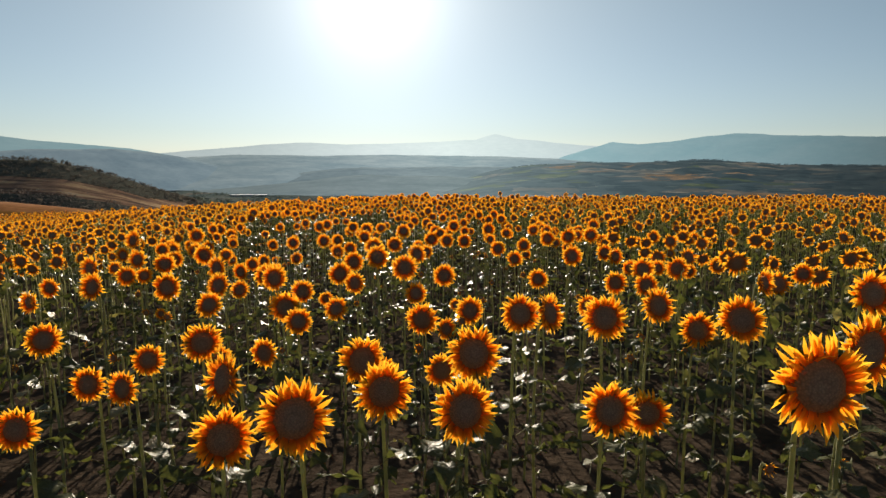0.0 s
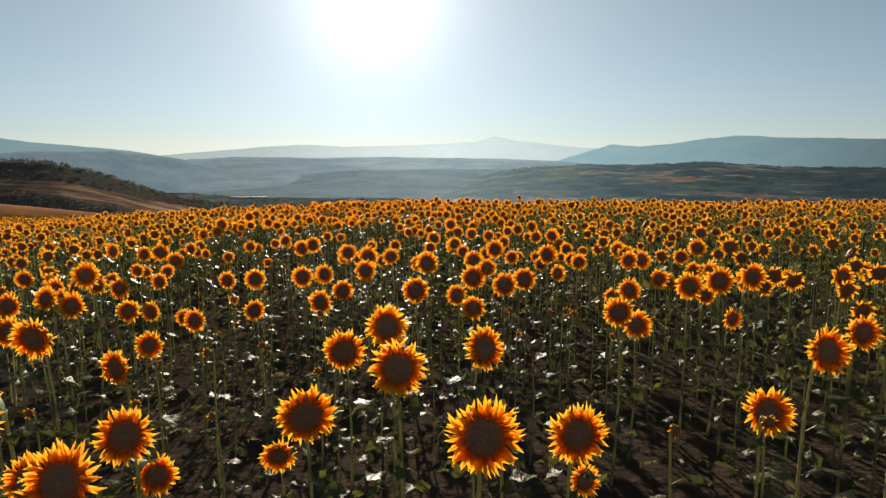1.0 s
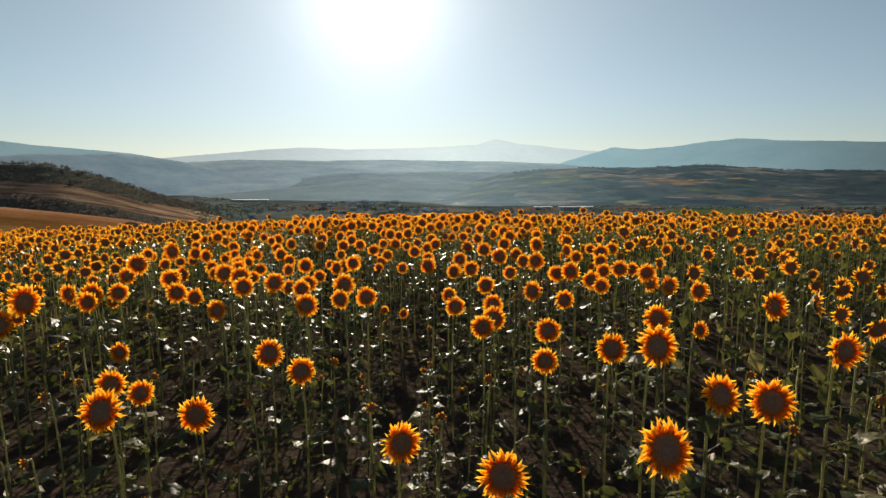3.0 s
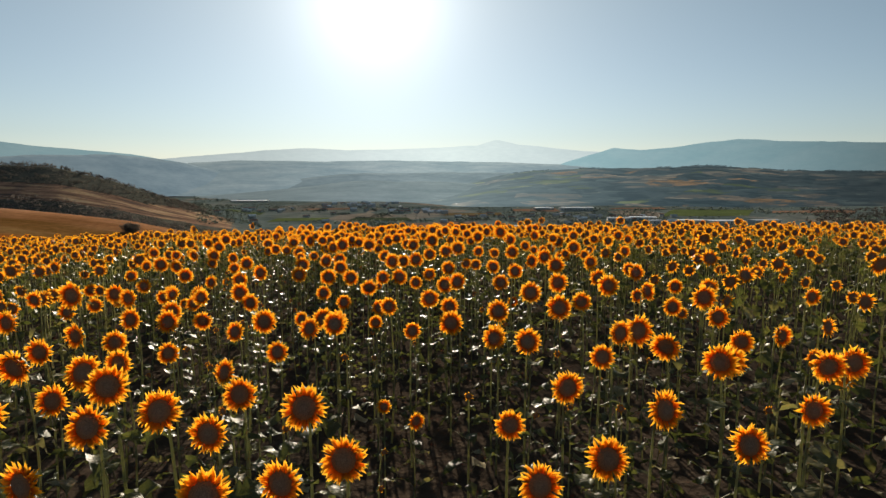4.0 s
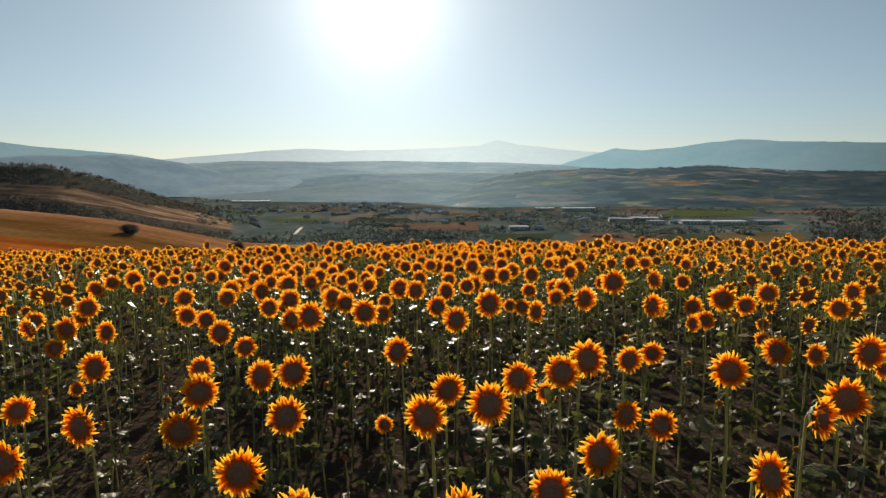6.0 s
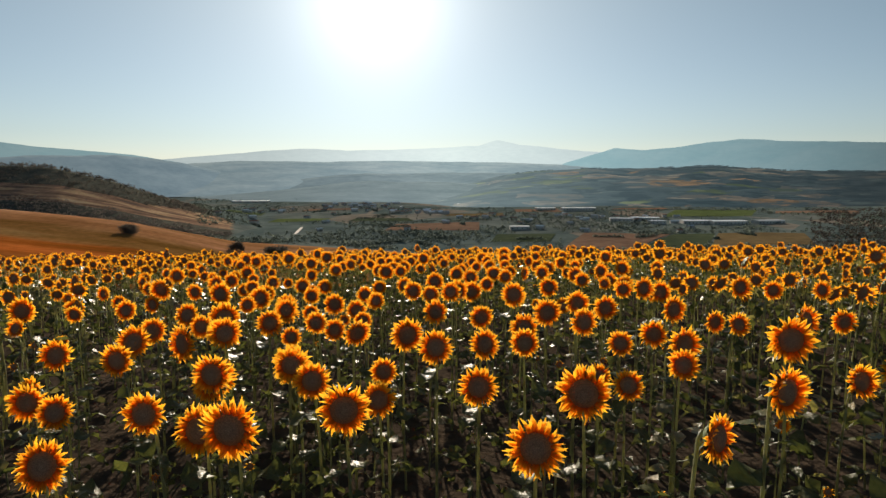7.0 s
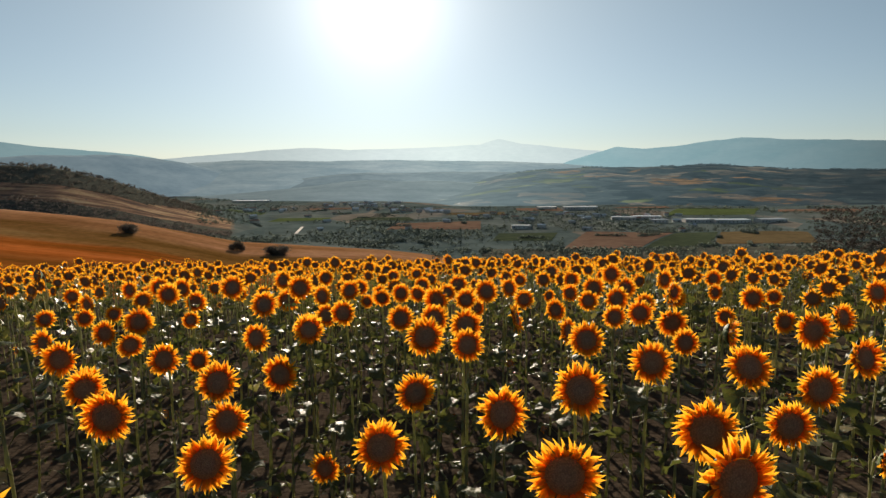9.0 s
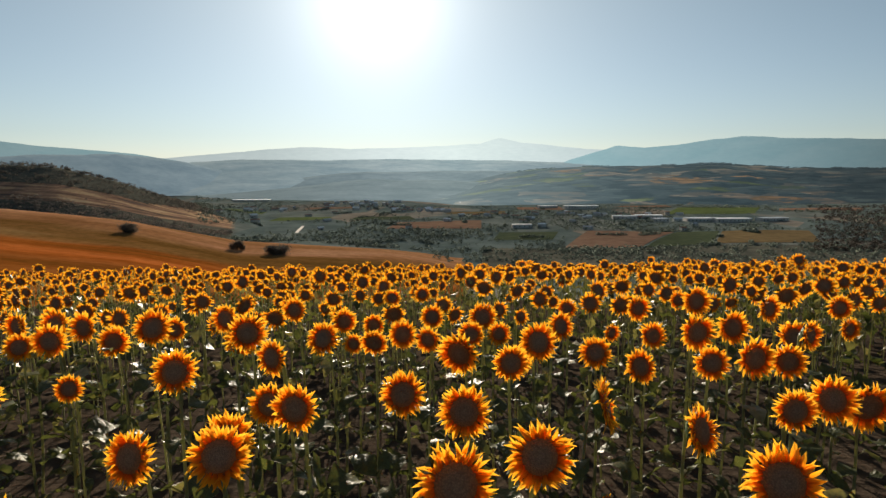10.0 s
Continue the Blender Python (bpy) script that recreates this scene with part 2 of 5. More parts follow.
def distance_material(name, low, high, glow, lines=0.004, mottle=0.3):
    """Far hills behind kilometres of lit air: own colour, air glow painted as emission."""
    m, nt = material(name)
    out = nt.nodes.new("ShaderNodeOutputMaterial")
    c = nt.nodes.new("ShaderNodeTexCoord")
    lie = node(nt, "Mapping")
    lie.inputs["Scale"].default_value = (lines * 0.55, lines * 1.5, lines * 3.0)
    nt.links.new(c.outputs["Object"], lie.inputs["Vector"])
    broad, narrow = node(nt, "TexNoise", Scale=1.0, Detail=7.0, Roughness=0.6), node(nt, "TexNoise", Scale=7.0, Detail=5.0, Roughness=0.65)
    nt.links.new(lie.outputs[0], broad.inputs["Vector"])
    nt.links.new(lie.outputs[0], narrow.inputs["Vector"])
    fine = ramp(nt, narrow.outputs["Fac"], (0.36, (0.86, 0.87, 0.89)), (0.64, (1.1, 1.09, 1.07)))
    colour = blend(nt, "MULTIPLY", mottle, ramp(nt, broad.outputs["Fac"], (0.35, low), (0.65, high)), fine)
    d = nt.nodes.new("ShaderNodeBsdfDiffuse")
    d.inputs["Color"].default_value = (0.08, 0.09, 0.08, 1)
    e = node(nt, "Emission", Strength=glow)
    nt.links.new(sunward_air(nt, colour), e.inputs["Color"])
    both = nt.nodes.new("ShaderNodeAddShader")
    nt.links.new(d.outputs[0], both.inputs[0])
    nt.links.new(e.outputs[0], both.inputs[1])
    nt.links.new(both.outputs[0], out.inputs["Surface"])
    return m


PETAL, LEAF, STEM, DISC = petal_material(), leaf_material(), stem_material(), disc_material()
BRACT = plain_material("sunflower_bract", (0.06, 0.09, 0.025), (0.12, 0.16, 0.05), 60, 0.6)
SOIL = plain_material("dry_field_soil", (0.046, 0.035, 0.027), (0.076, 0.058, 0.043), 9, 1.0, 0.0, 0.8, 0.05)
STUBBLE, VALLEY = stubble_material(), valley_material()
WOOD_FLOOR = plain_material("woodland_floor", (0.07, 0.075, 0.062), (0.13, 0.125, 0.10), 0.05, 1.0, 0.0)
TREE_LEAF = plain_material("tree_foliage", (0.13, 0.12, 0.105), (0.21, 0.185, 0.155), 0.4, 1.0, 0.0, through=0.45)
# paler and bluer than the other trees: distance haze put into the base colour
TREE_HAZE = plain_material("hazed_valley_foliage", (0.13, 0.165, 0.145), (0.185, 0.215, 0.175), 0.02, 1.0, 0.0, through=0.14)
DARK_WOOD = plain_material("dense_wood_foliage", (0.075, 0.068, 0.06), (0.12, 0.105, 0.09), 0.1, 1.0, 0.0, through=0.25)
SCRUB = plain_material("dry_scrub", (0.18, 0.165, 0.155), (0.29, 0.245, 0.205), 0.08, 1.0, 0.0, through=0.5)
BARK = plain_material("tree_bark", (0.05, 0.04, 0.03), (0.10, 0.08, 0.06), 3, 0.9)
WALL = plain_material("pale_render_wall", (0.42, 0.40, 0.37), (0.6, 0.58, 0.54), 0.3, 0.8)
ROOF_WHITE = plain_material("pale_sheet_roof", (0.78, 0.79, 0.8), (0.88, 0.88, 0.88), 0.1, 0.36, 1.0, 0.02)
ROOF_GREY = plain_material("grey_sheet_roof", (0.3, 0.32, 0.34), (0.45, 0.47, 0.5), 0.1, 0.4, 0.5, 0.1)
ROOF_TILE = plain_material("clay_tile_roof", (0.22, 0.11, 0.07), (0.36, 0.2, 0.13), 0.4, 0.8)
CROP_GREEN = plain_material("green_crop", (0.085, 0.115, 0.045), (0.125, 0.155, 0.065), 0.06, 1.0, 0.0)
CROP_DARK = plain_material("dark_green_crop", (0.05, 0.066, 0.042), (0.08, 0.098, 0.058), 0.05, 1.0, 0.0)
CROP_TAN = plain_material("tan_cut_field", (0.165, 0.105, 0.075), (0.24, 0.155, 0.11), 0.05, 1.0, 0.0)
CROP_OLIVE = plain_material("olive_dry_field", (0.125, 0.092, 0.048), (0.185, 0.135, 0.072), 0.05, 1.0, 0.0)
ROAD = plain_material("pale_dust_road", (0.4, 0.37, 0.33), (0.55, 0.5, 0.45), 0.1, 0.9)

# ---- the lie of the land ----
ORIGIN = (-2.4, 19.4)
PLANT = 1.4  # height of a usual flower over the soil
HEAD_LINE = ((-400, -6), (-150, 0.5), (-40, 2.4), (-10, 2.45), (0, 2.25), (3, 2.1), (5, 1.93), (8, 1.80), (10.5, 1.64), (13.5, 1.56), (16.5, 1.48), (20, 1.41),
             (24, 1.37), (28, 1.27), (32, 1.06), (34.5, 0.92), (38, 0.56), (41, 0.15), (45, -0.46), (50, -1.3), (55, -2.18), (60, -3.2), (66, -4.9), (80, -9.5), (120, -22), (400, -120))
HL_Y, HL_Z = (np.array(c) for c in zip(*HEAD_LINE))


def head_height(x, y):
    """Usual height of the flowers over the field, a rounded hilltop that falls ahead and to the west."""
    x, y = np.asarray(x, float), np.asarray(y, float)
    z = sum(np.interp(y + k, HL_Y, HL_Z) for k in (-2.0, -1.0, 0.0, 1.0, 2.0)) / 5
    left = np.maximum(0, -x - 2.5)
    return z + 0.012 * np.clip(x + 2.0, -6, 6) - 0.0042 * np.interp(y, (20, 32, 44), (1, 0.75, 0.1)) * np.minimum(left, 45) ** 2 - 0.3 * np.maximum(left - 45, 0)


def floor_height(d):
    return np.interp(d, (0, 60, 100, 300, 600, 1000, 5000), (-3, -7, -22, -72, -118, -132, -138))


def land(x, y):
    x, y = np.asarray(x, float), np.asarray(y, float)
    near = head_height(x, y) - PLANT
    dx, dy = x - ORIGIN[0], y - ORIGIN[1]
    r = np.hypot(dx, dy)
    az = np.clip(np.arctan2(dx, dy), -radians(52), radians(52))
    u, d = np.tan(az), r * np.cos(az)
    h = floor_height(d)
    bench = np.interp(u, (-1.3, -0.75, -0.525, -0.348, -0.1, -0.04, 0.02), (95, 75, 54, 26, 15, 9, 0))
    h = h + bench * np.interp(d, (120, 400, 800, 850, 950, 1080), (0, 0.42, 1, 0.93, 0.4, 0))
    spur = np.interp(u, (-1.3, -0.75, -0.65, -0.55, -0.48, -0.40, -0.31), (190, 147, 137, 104, 66, 30, 0))
    h = h + spur * np.interp(d, (930, 1050, 1300, 1500, 1700, 2300, 2800), (0, 0.2, 0.66, 1, 0.8, 0.2, 0))
    h = h + np.where(d > 500, 1, 0) * (3 * np.sin(x / 170 + 1) * np.sin(y / 210) + 1.5 * np.sin(x / 61) * np.sin(y / 83 + 2)) * np.interp(d, (500, 800), (0, 1))
    behind = np.interp(np.abs(np.arctan2(dx, dy)), (radians(55), radians(110)), (0, 1))
    h = h * (1 - behind) + (-30 - 0.006 * r) * behind
    s = np.clip((r - 55) / 120, 0, 1)
    s = s * s * (3 - 2 * s)
    return near * (1 - s) + h * s


def spot(u, d, lift=0.0):
    """A place in the valley: sideways share u of the depth d from the field."""
    x, y = ORIGIN[0] + u * d, ORIGIN[1] + d
    return Vector((x, y, float(land(x, y)) + lift))


def tri_mesh(name, v, t, uv, mats, slots=None, smooth=True):
    mesh = bpy.data.meshes.new(name)
    v, t = np.asarray(v, np.float32), np.asarray(t, np.int32)
    mesh.vertices.add(len(v))
    mesh.vertices.foreach_set("co", v.ravel())
    mesh.loops.add(t.size)
    mesh.loops.foreach_set("vertex_index", t.ravel())
    mesh.polygons.add(len(t))
    mesh.polygons.foreach_set("loop_start", np.arange(0, t.size, 3, dtype=np.int32))
    mesh.polygons.foreach_set("use_smooth", np.full(len(t), smooth))
    for m in mats:
        mesh.materials.append(m)
    if slots is not None:
        mesh.polygons.foreach_set("material_index", np.asarray(slots, np.int32))
    if uv is not None:
        layer = mesh.uv_layers.new(name="uv")
        layer.data.foreach_set("uv", np.asarray(uv, np.float32)[t.ravel()].ravel())
    mesh.update(calc_edges=True)
    return mesh


def ground_sheet():
    rings = list(np.arange(0.0, 60, 1.5)) + sorted(list(60 * (4980 / 60) ** np.linspace(0, 1, 120)) + list(np.arange(815.0, 1480, 15)))
    turns = np.concatenate([np.arange(-50, 50, 0.5), np.arange(50, 310, 5.0)])
    turns = np.radians(turns)
    n = len(turns)
    r, a = np.meshgrid(rings[1:], turns, indexing="ij")
    r = r / np.cos(np.minimum(np.abs((a + math.pi) % (2 * math.pi) - math.pi), radians(50)))
    x, y = ORIGIN[0] + r * np.sin(a), ORIGIN[1] + r * np.cos(a)
    z = land(x, y)
    v = np.concatenate([[[ORIGIN[0], ORIGIN[1], float(land(*ORIGIN))]], np.stack([x, y, z], -1).reshape(-1, 3)])
    tris = [(0, 1 + (j + 1) % n, 1 + j) for j in range(n)]
    for i in range(len(rings) - 2):
        a0, b0 = 1 + i * n, 1 + (i + 1) * n
        for j in range(n):
            k = (j + 1) % n
            tris += [(a0 + j, a0 + k, b0 + k), (a0 + j, b0 + k, b0 + j)]
    tris = np.array(tris)
    c = v[tris].mean(1)
    dx, d = c[:, 0] - ORIGIN[0], c[:, 1] - ORIGIN[1]
    rr, u = np.hypot(dx, d), dx / np.maximum(d, 1)
    slots = np.where(rr < 75, 0, 2)
    slots = np.where((rr >= 75) & (d > 0) & (d < 870) & (u < 0.03), 1, slots)
    edge = np.interp(u, (-1.2, -0.75, -0.5, -0.46, -0.4), (1370, 1340, 1345, 1400, 1450))
    slots = np.where((d >= 1060) & (d < edge) & (u < -0.36), 1, slots)
    slots = np.where((d >= edge) & (d < 2300) & (u < -0.40), 3, slots)
    slots = np.where((d >= 870) & (d < 1215) & (u < -0.36), 3, slots)
    slots = np.where((d >= 700) & (d < 1000) & (u > 0.06), 3, slots)
    ob = new("ground", tri_mesh("ground", v, tris, None, [SOIL, STUBBLE, VALLEY, WOOD_FLOOR], slots))
    tagged(ob, "dark dry field soil falling into a hazy farmed valley", "ground", kind="structure")


ground_sheet()


def ridge(name, label, line, depth, width, mat, seed, rough=0.05, arc=True):
    """A long range of hills: crest given as pairs of sideways share and rise, each a share of the depth."""
    us, rises = zip(*line)
    cols, rows = np.arange(us[0], us[-1] + 1e-6, 0.006), 15
    v, tris = [], []
    for i, u in enumerate(cols):
        top = np.interp(u, us, rises) * depth
        d0 = depth / math.sqrt(1 + u * u) if arc else depth
        top *= d0 / depth
        for j in range(rows):
            s = j / (rows - 1) * 2 - 1
            d = d0 + s * width / 2
            n = noise.fractal(Vector((u * 22 + seed, d / depth * 14, seed)), 1.0, 2.0, 5) if abs(s) < 0.99 else 0
            shape = (1 - abs(s)) ** 0.8
            z = -150 + (top + 150) * shape * (1 + rough * n * (1 if abs(s) > 0.05 else 0.35))
            v.append((ORIGIN[0] + u * d0 * (d / d0), ORIGIN[1] + d, z))
    for i in range(len(cols) - 1):
        for j in range(rows - 1):
            a, b = i * rows + j, (i + 1) * rows + j
            tris += [(a, b, b + 1), (a, b + 1, a + 1)]
    ob = new(name, tri_mesh(name, v, tris, None, [mat]))
    return tagged(ob, label, "mountains", kind="structure")


# emission strength of the haze painted on the far hills
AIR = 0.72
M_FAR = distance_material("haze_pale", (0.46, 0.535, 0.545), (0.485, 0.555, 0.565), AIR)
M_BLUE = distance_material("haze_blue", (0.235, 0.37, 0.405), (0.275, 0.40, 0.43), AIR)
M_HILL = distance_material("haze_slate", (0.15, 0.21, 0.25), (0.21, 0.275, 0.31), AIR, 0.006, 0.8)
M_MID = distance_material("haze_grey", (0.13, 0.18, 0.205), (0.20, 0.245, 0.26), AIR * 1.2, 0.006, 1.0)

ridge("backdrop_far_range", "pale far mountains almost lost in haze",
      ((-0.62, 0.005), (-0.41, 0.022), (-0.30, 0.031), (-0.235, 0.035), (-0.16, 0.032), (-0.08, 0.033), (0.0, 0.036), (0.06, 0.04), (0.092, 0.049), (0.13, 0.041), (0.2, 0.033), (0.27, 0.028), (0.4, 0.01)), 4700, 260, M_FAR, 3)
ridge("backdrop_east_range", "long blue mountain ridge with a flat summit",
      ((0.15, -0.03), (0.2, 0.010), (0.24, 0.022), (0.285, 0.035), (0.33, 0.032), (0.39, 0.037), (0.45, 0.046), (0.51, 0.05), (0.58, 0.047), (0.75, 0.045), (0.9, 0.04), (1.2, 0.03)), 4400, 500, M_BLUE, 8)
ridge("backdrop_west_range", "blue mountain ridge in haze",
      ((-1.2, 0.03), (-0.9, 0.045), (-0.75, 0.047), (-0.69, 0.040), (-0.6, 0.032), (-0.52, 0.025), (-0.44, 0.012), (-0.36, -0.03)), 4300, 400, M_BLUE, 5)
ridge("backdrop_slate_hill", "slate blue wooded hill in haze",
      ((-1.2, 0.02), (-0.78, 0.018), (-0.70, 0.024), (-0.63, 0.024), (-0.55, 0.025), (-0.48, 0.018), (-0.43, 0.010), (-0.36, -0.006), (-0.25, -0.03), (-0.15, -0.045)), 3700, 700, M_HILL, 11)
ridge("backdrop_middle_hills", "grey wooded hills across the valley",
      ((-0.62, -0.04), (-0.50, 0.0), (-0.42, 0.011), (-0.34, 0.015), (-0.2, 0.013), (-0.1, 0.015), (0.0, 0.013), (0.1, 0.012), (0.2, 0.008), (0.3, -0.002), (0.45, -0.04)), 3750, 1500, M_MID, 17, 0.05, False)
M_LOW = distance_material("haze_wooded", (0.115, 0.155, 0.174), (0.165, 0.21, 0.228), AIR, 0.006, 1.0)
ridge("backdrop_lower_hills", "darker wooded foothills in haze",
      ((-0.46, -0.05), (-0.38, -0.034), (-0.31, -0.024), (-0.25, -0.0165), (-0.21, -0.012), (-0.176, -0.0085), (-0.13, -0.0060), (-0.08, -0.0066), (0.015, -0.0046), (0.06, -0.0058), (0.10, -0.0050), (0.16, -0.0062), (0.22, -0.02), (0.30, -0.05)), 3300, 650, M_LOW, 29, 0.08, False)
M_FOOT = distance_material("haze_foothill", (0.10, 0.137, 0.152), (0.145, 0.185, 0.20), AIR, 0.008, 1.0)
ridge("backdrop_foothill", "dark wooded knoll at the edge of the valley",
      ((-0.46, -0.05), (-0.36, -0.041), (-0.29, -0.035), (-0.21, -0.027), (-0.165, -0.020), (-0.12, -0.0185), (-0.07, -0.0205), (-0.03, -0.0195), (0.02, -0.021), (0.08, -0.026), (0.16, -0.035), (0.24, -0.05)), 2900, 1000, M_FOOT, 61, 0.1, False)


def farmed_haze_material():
    # far fields with the haze before them painted into an emitted colour
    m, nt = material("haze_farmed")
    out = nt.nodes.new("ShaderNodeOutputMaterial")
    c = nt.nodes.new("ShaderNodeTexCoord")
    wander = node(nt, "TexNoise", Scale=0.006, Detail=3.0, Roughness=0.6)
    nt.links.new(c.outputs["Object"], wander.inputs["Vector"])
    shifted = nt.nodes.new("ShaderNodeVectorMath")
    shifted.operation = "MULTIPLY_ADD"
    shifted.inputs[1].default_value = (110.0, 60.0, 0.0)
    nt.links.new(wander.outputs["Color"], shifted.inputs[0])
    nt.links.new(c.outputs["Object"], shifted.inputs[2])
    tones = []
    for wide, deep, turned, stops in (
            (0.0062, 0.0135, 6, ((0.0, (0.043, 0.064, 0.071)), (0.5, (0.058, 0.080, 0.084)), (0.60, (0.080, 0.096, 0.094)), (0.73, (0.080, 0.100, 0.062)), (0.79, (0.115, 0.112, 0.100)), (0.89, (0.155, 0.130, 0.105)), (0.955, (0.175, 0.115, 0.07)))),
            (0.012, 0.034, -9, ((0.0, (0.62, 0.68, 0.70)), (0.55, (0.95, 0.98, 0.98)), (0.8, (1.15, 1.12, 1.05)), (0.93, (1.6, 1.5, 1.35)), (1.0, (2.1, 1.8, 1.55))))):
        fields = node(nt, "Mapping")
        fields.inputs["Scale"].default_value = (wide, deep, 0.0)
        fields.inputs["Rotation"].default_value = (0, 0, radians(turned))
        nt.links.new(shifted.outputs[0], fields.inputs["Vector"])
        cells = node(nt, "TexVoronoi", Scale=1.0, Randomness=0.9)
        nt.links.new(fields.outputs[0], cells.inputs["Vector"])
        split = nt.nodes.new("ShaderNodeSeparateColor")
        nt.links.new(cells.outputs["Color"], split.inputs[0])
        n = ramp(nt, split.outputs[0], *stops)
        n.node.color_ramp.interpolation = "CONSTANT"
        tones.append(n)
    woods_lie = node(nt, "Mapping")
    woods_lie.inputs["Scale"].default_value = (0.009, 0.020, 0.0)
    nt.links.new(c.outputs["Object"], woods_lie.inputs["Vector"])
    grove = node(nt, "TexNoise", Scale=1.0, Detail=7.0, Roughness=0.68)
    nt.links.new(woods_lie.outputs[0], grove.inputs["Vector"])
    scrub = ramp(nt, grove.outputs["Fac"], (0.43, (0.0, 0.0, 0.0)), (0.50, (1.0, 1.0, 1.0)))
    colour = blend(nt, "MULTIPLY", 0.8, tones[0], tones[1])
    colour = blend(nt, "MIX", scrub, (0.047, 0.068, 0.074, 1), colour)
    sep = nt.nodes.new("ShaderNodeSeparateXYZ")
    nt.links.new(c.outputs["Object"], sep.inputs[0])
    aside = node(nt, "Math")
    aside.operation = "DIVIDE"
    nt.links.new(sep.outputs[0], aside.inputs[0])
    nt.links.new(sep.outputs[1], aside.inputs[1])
    # pale haze veil added to the colour, strongest nearest the sun
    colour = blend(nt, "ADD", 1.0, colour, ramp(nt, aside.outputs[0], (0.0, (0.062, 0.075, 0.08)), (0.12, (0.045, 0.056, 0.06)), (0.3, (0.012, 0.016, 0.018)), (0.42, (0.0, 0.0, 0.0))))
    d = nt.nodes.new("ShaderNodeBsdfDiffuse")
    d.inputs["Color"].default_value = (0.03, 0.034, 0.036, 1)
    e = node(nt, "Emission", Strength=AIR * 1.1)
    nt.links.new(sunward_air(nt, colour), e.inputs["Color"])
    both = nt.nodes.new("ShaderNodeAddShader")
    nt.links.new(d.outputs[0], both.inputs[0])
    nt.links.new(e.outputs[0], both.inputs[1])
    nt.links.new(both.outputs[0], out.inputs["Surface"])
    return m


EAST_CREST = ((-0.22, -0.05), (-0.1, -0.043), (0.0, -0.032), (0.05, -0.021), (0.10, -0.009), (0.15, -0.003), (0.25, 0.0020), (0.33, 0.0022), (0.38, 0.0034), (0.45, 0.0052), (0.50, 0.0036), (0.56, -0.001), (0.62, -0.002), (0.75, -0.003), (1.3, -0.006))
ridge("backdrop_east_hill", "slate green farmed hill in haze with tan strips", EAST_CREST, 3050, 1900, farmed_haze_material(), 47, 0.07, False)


# ---- sunflowers ----
def strip_geo(rows):
    """Triangles over rows of points of equal count; returns points, triangles and uv."""
    n, m = len(rows[0]), len(rows)
    v = [p for row in rows for p in row]
    uv = [(j / max(n - 1, 1), i / (m - 1)) for i in range(m) for j in range(n)]
    t = []
    for i in range(m - 1):
        for j in range(n - 1):
            a, b = i * n + j, (i + 1) * n + j
            t += [(a, a + 1, b + 1), (a, b + 1, b)]
    return np.array(v, float), np.array(t), np.array(uv, float)


def join_geo(parts):
    """Joins (points, triangles, uv) under their matrices."""
    vs, ts, us, n = [], [], [], 0
    for (v, t, uv), m in parts:
        m = np.array(m)
        vs.append(v @ m[:3, :3].T + m[:3, 3])
        ts.append(t + n)
        us.append(uv)
        n += len(v)
    return np.concatenate(vs), np.concatenate(ts), np.concatenate(us)


def petal_geo(rng, length=0.049, width=0.0128, rows=4, across=3):
    """One ray petal along +y, pointed, folded along its middle and curling towards +z."""
    curl, twist, bend = rng.uniform(-0.3, 0.8), rng.uniform(-0.7, 0.7), rng.uniform(-0.42, 0.42)
    out = []
    for i in range(rows):
        s = i / (rows - 1)
        w = width * (0.75, 1.0, 0.86, 0.04)[i] if rows == 4 else width * (0.8, 1.0, 0.06)[i]
        y, z, x = length * s, length * curl * s * s, length * bend * s * s
        lean = twist * s
        a, b = (x - w / 2 * math.cos(lean), y, z - w / 2 * math.sin(lean) + 0.14 * w), (x + w / 2 * math.cos(lean), y, z + w / 2 * math.sin(lean) + 0.14 * w)
        out.append([a, (x, y, z - 0.12 * w), b] if across == 3 else [a, b])
    v, t, uv = strip_geo(out)
    if rows == 3:
        v[-2] = v[-1] = (v[-2] + v[-1]) / 2
        t = t[:-1]
    return v, t, uv


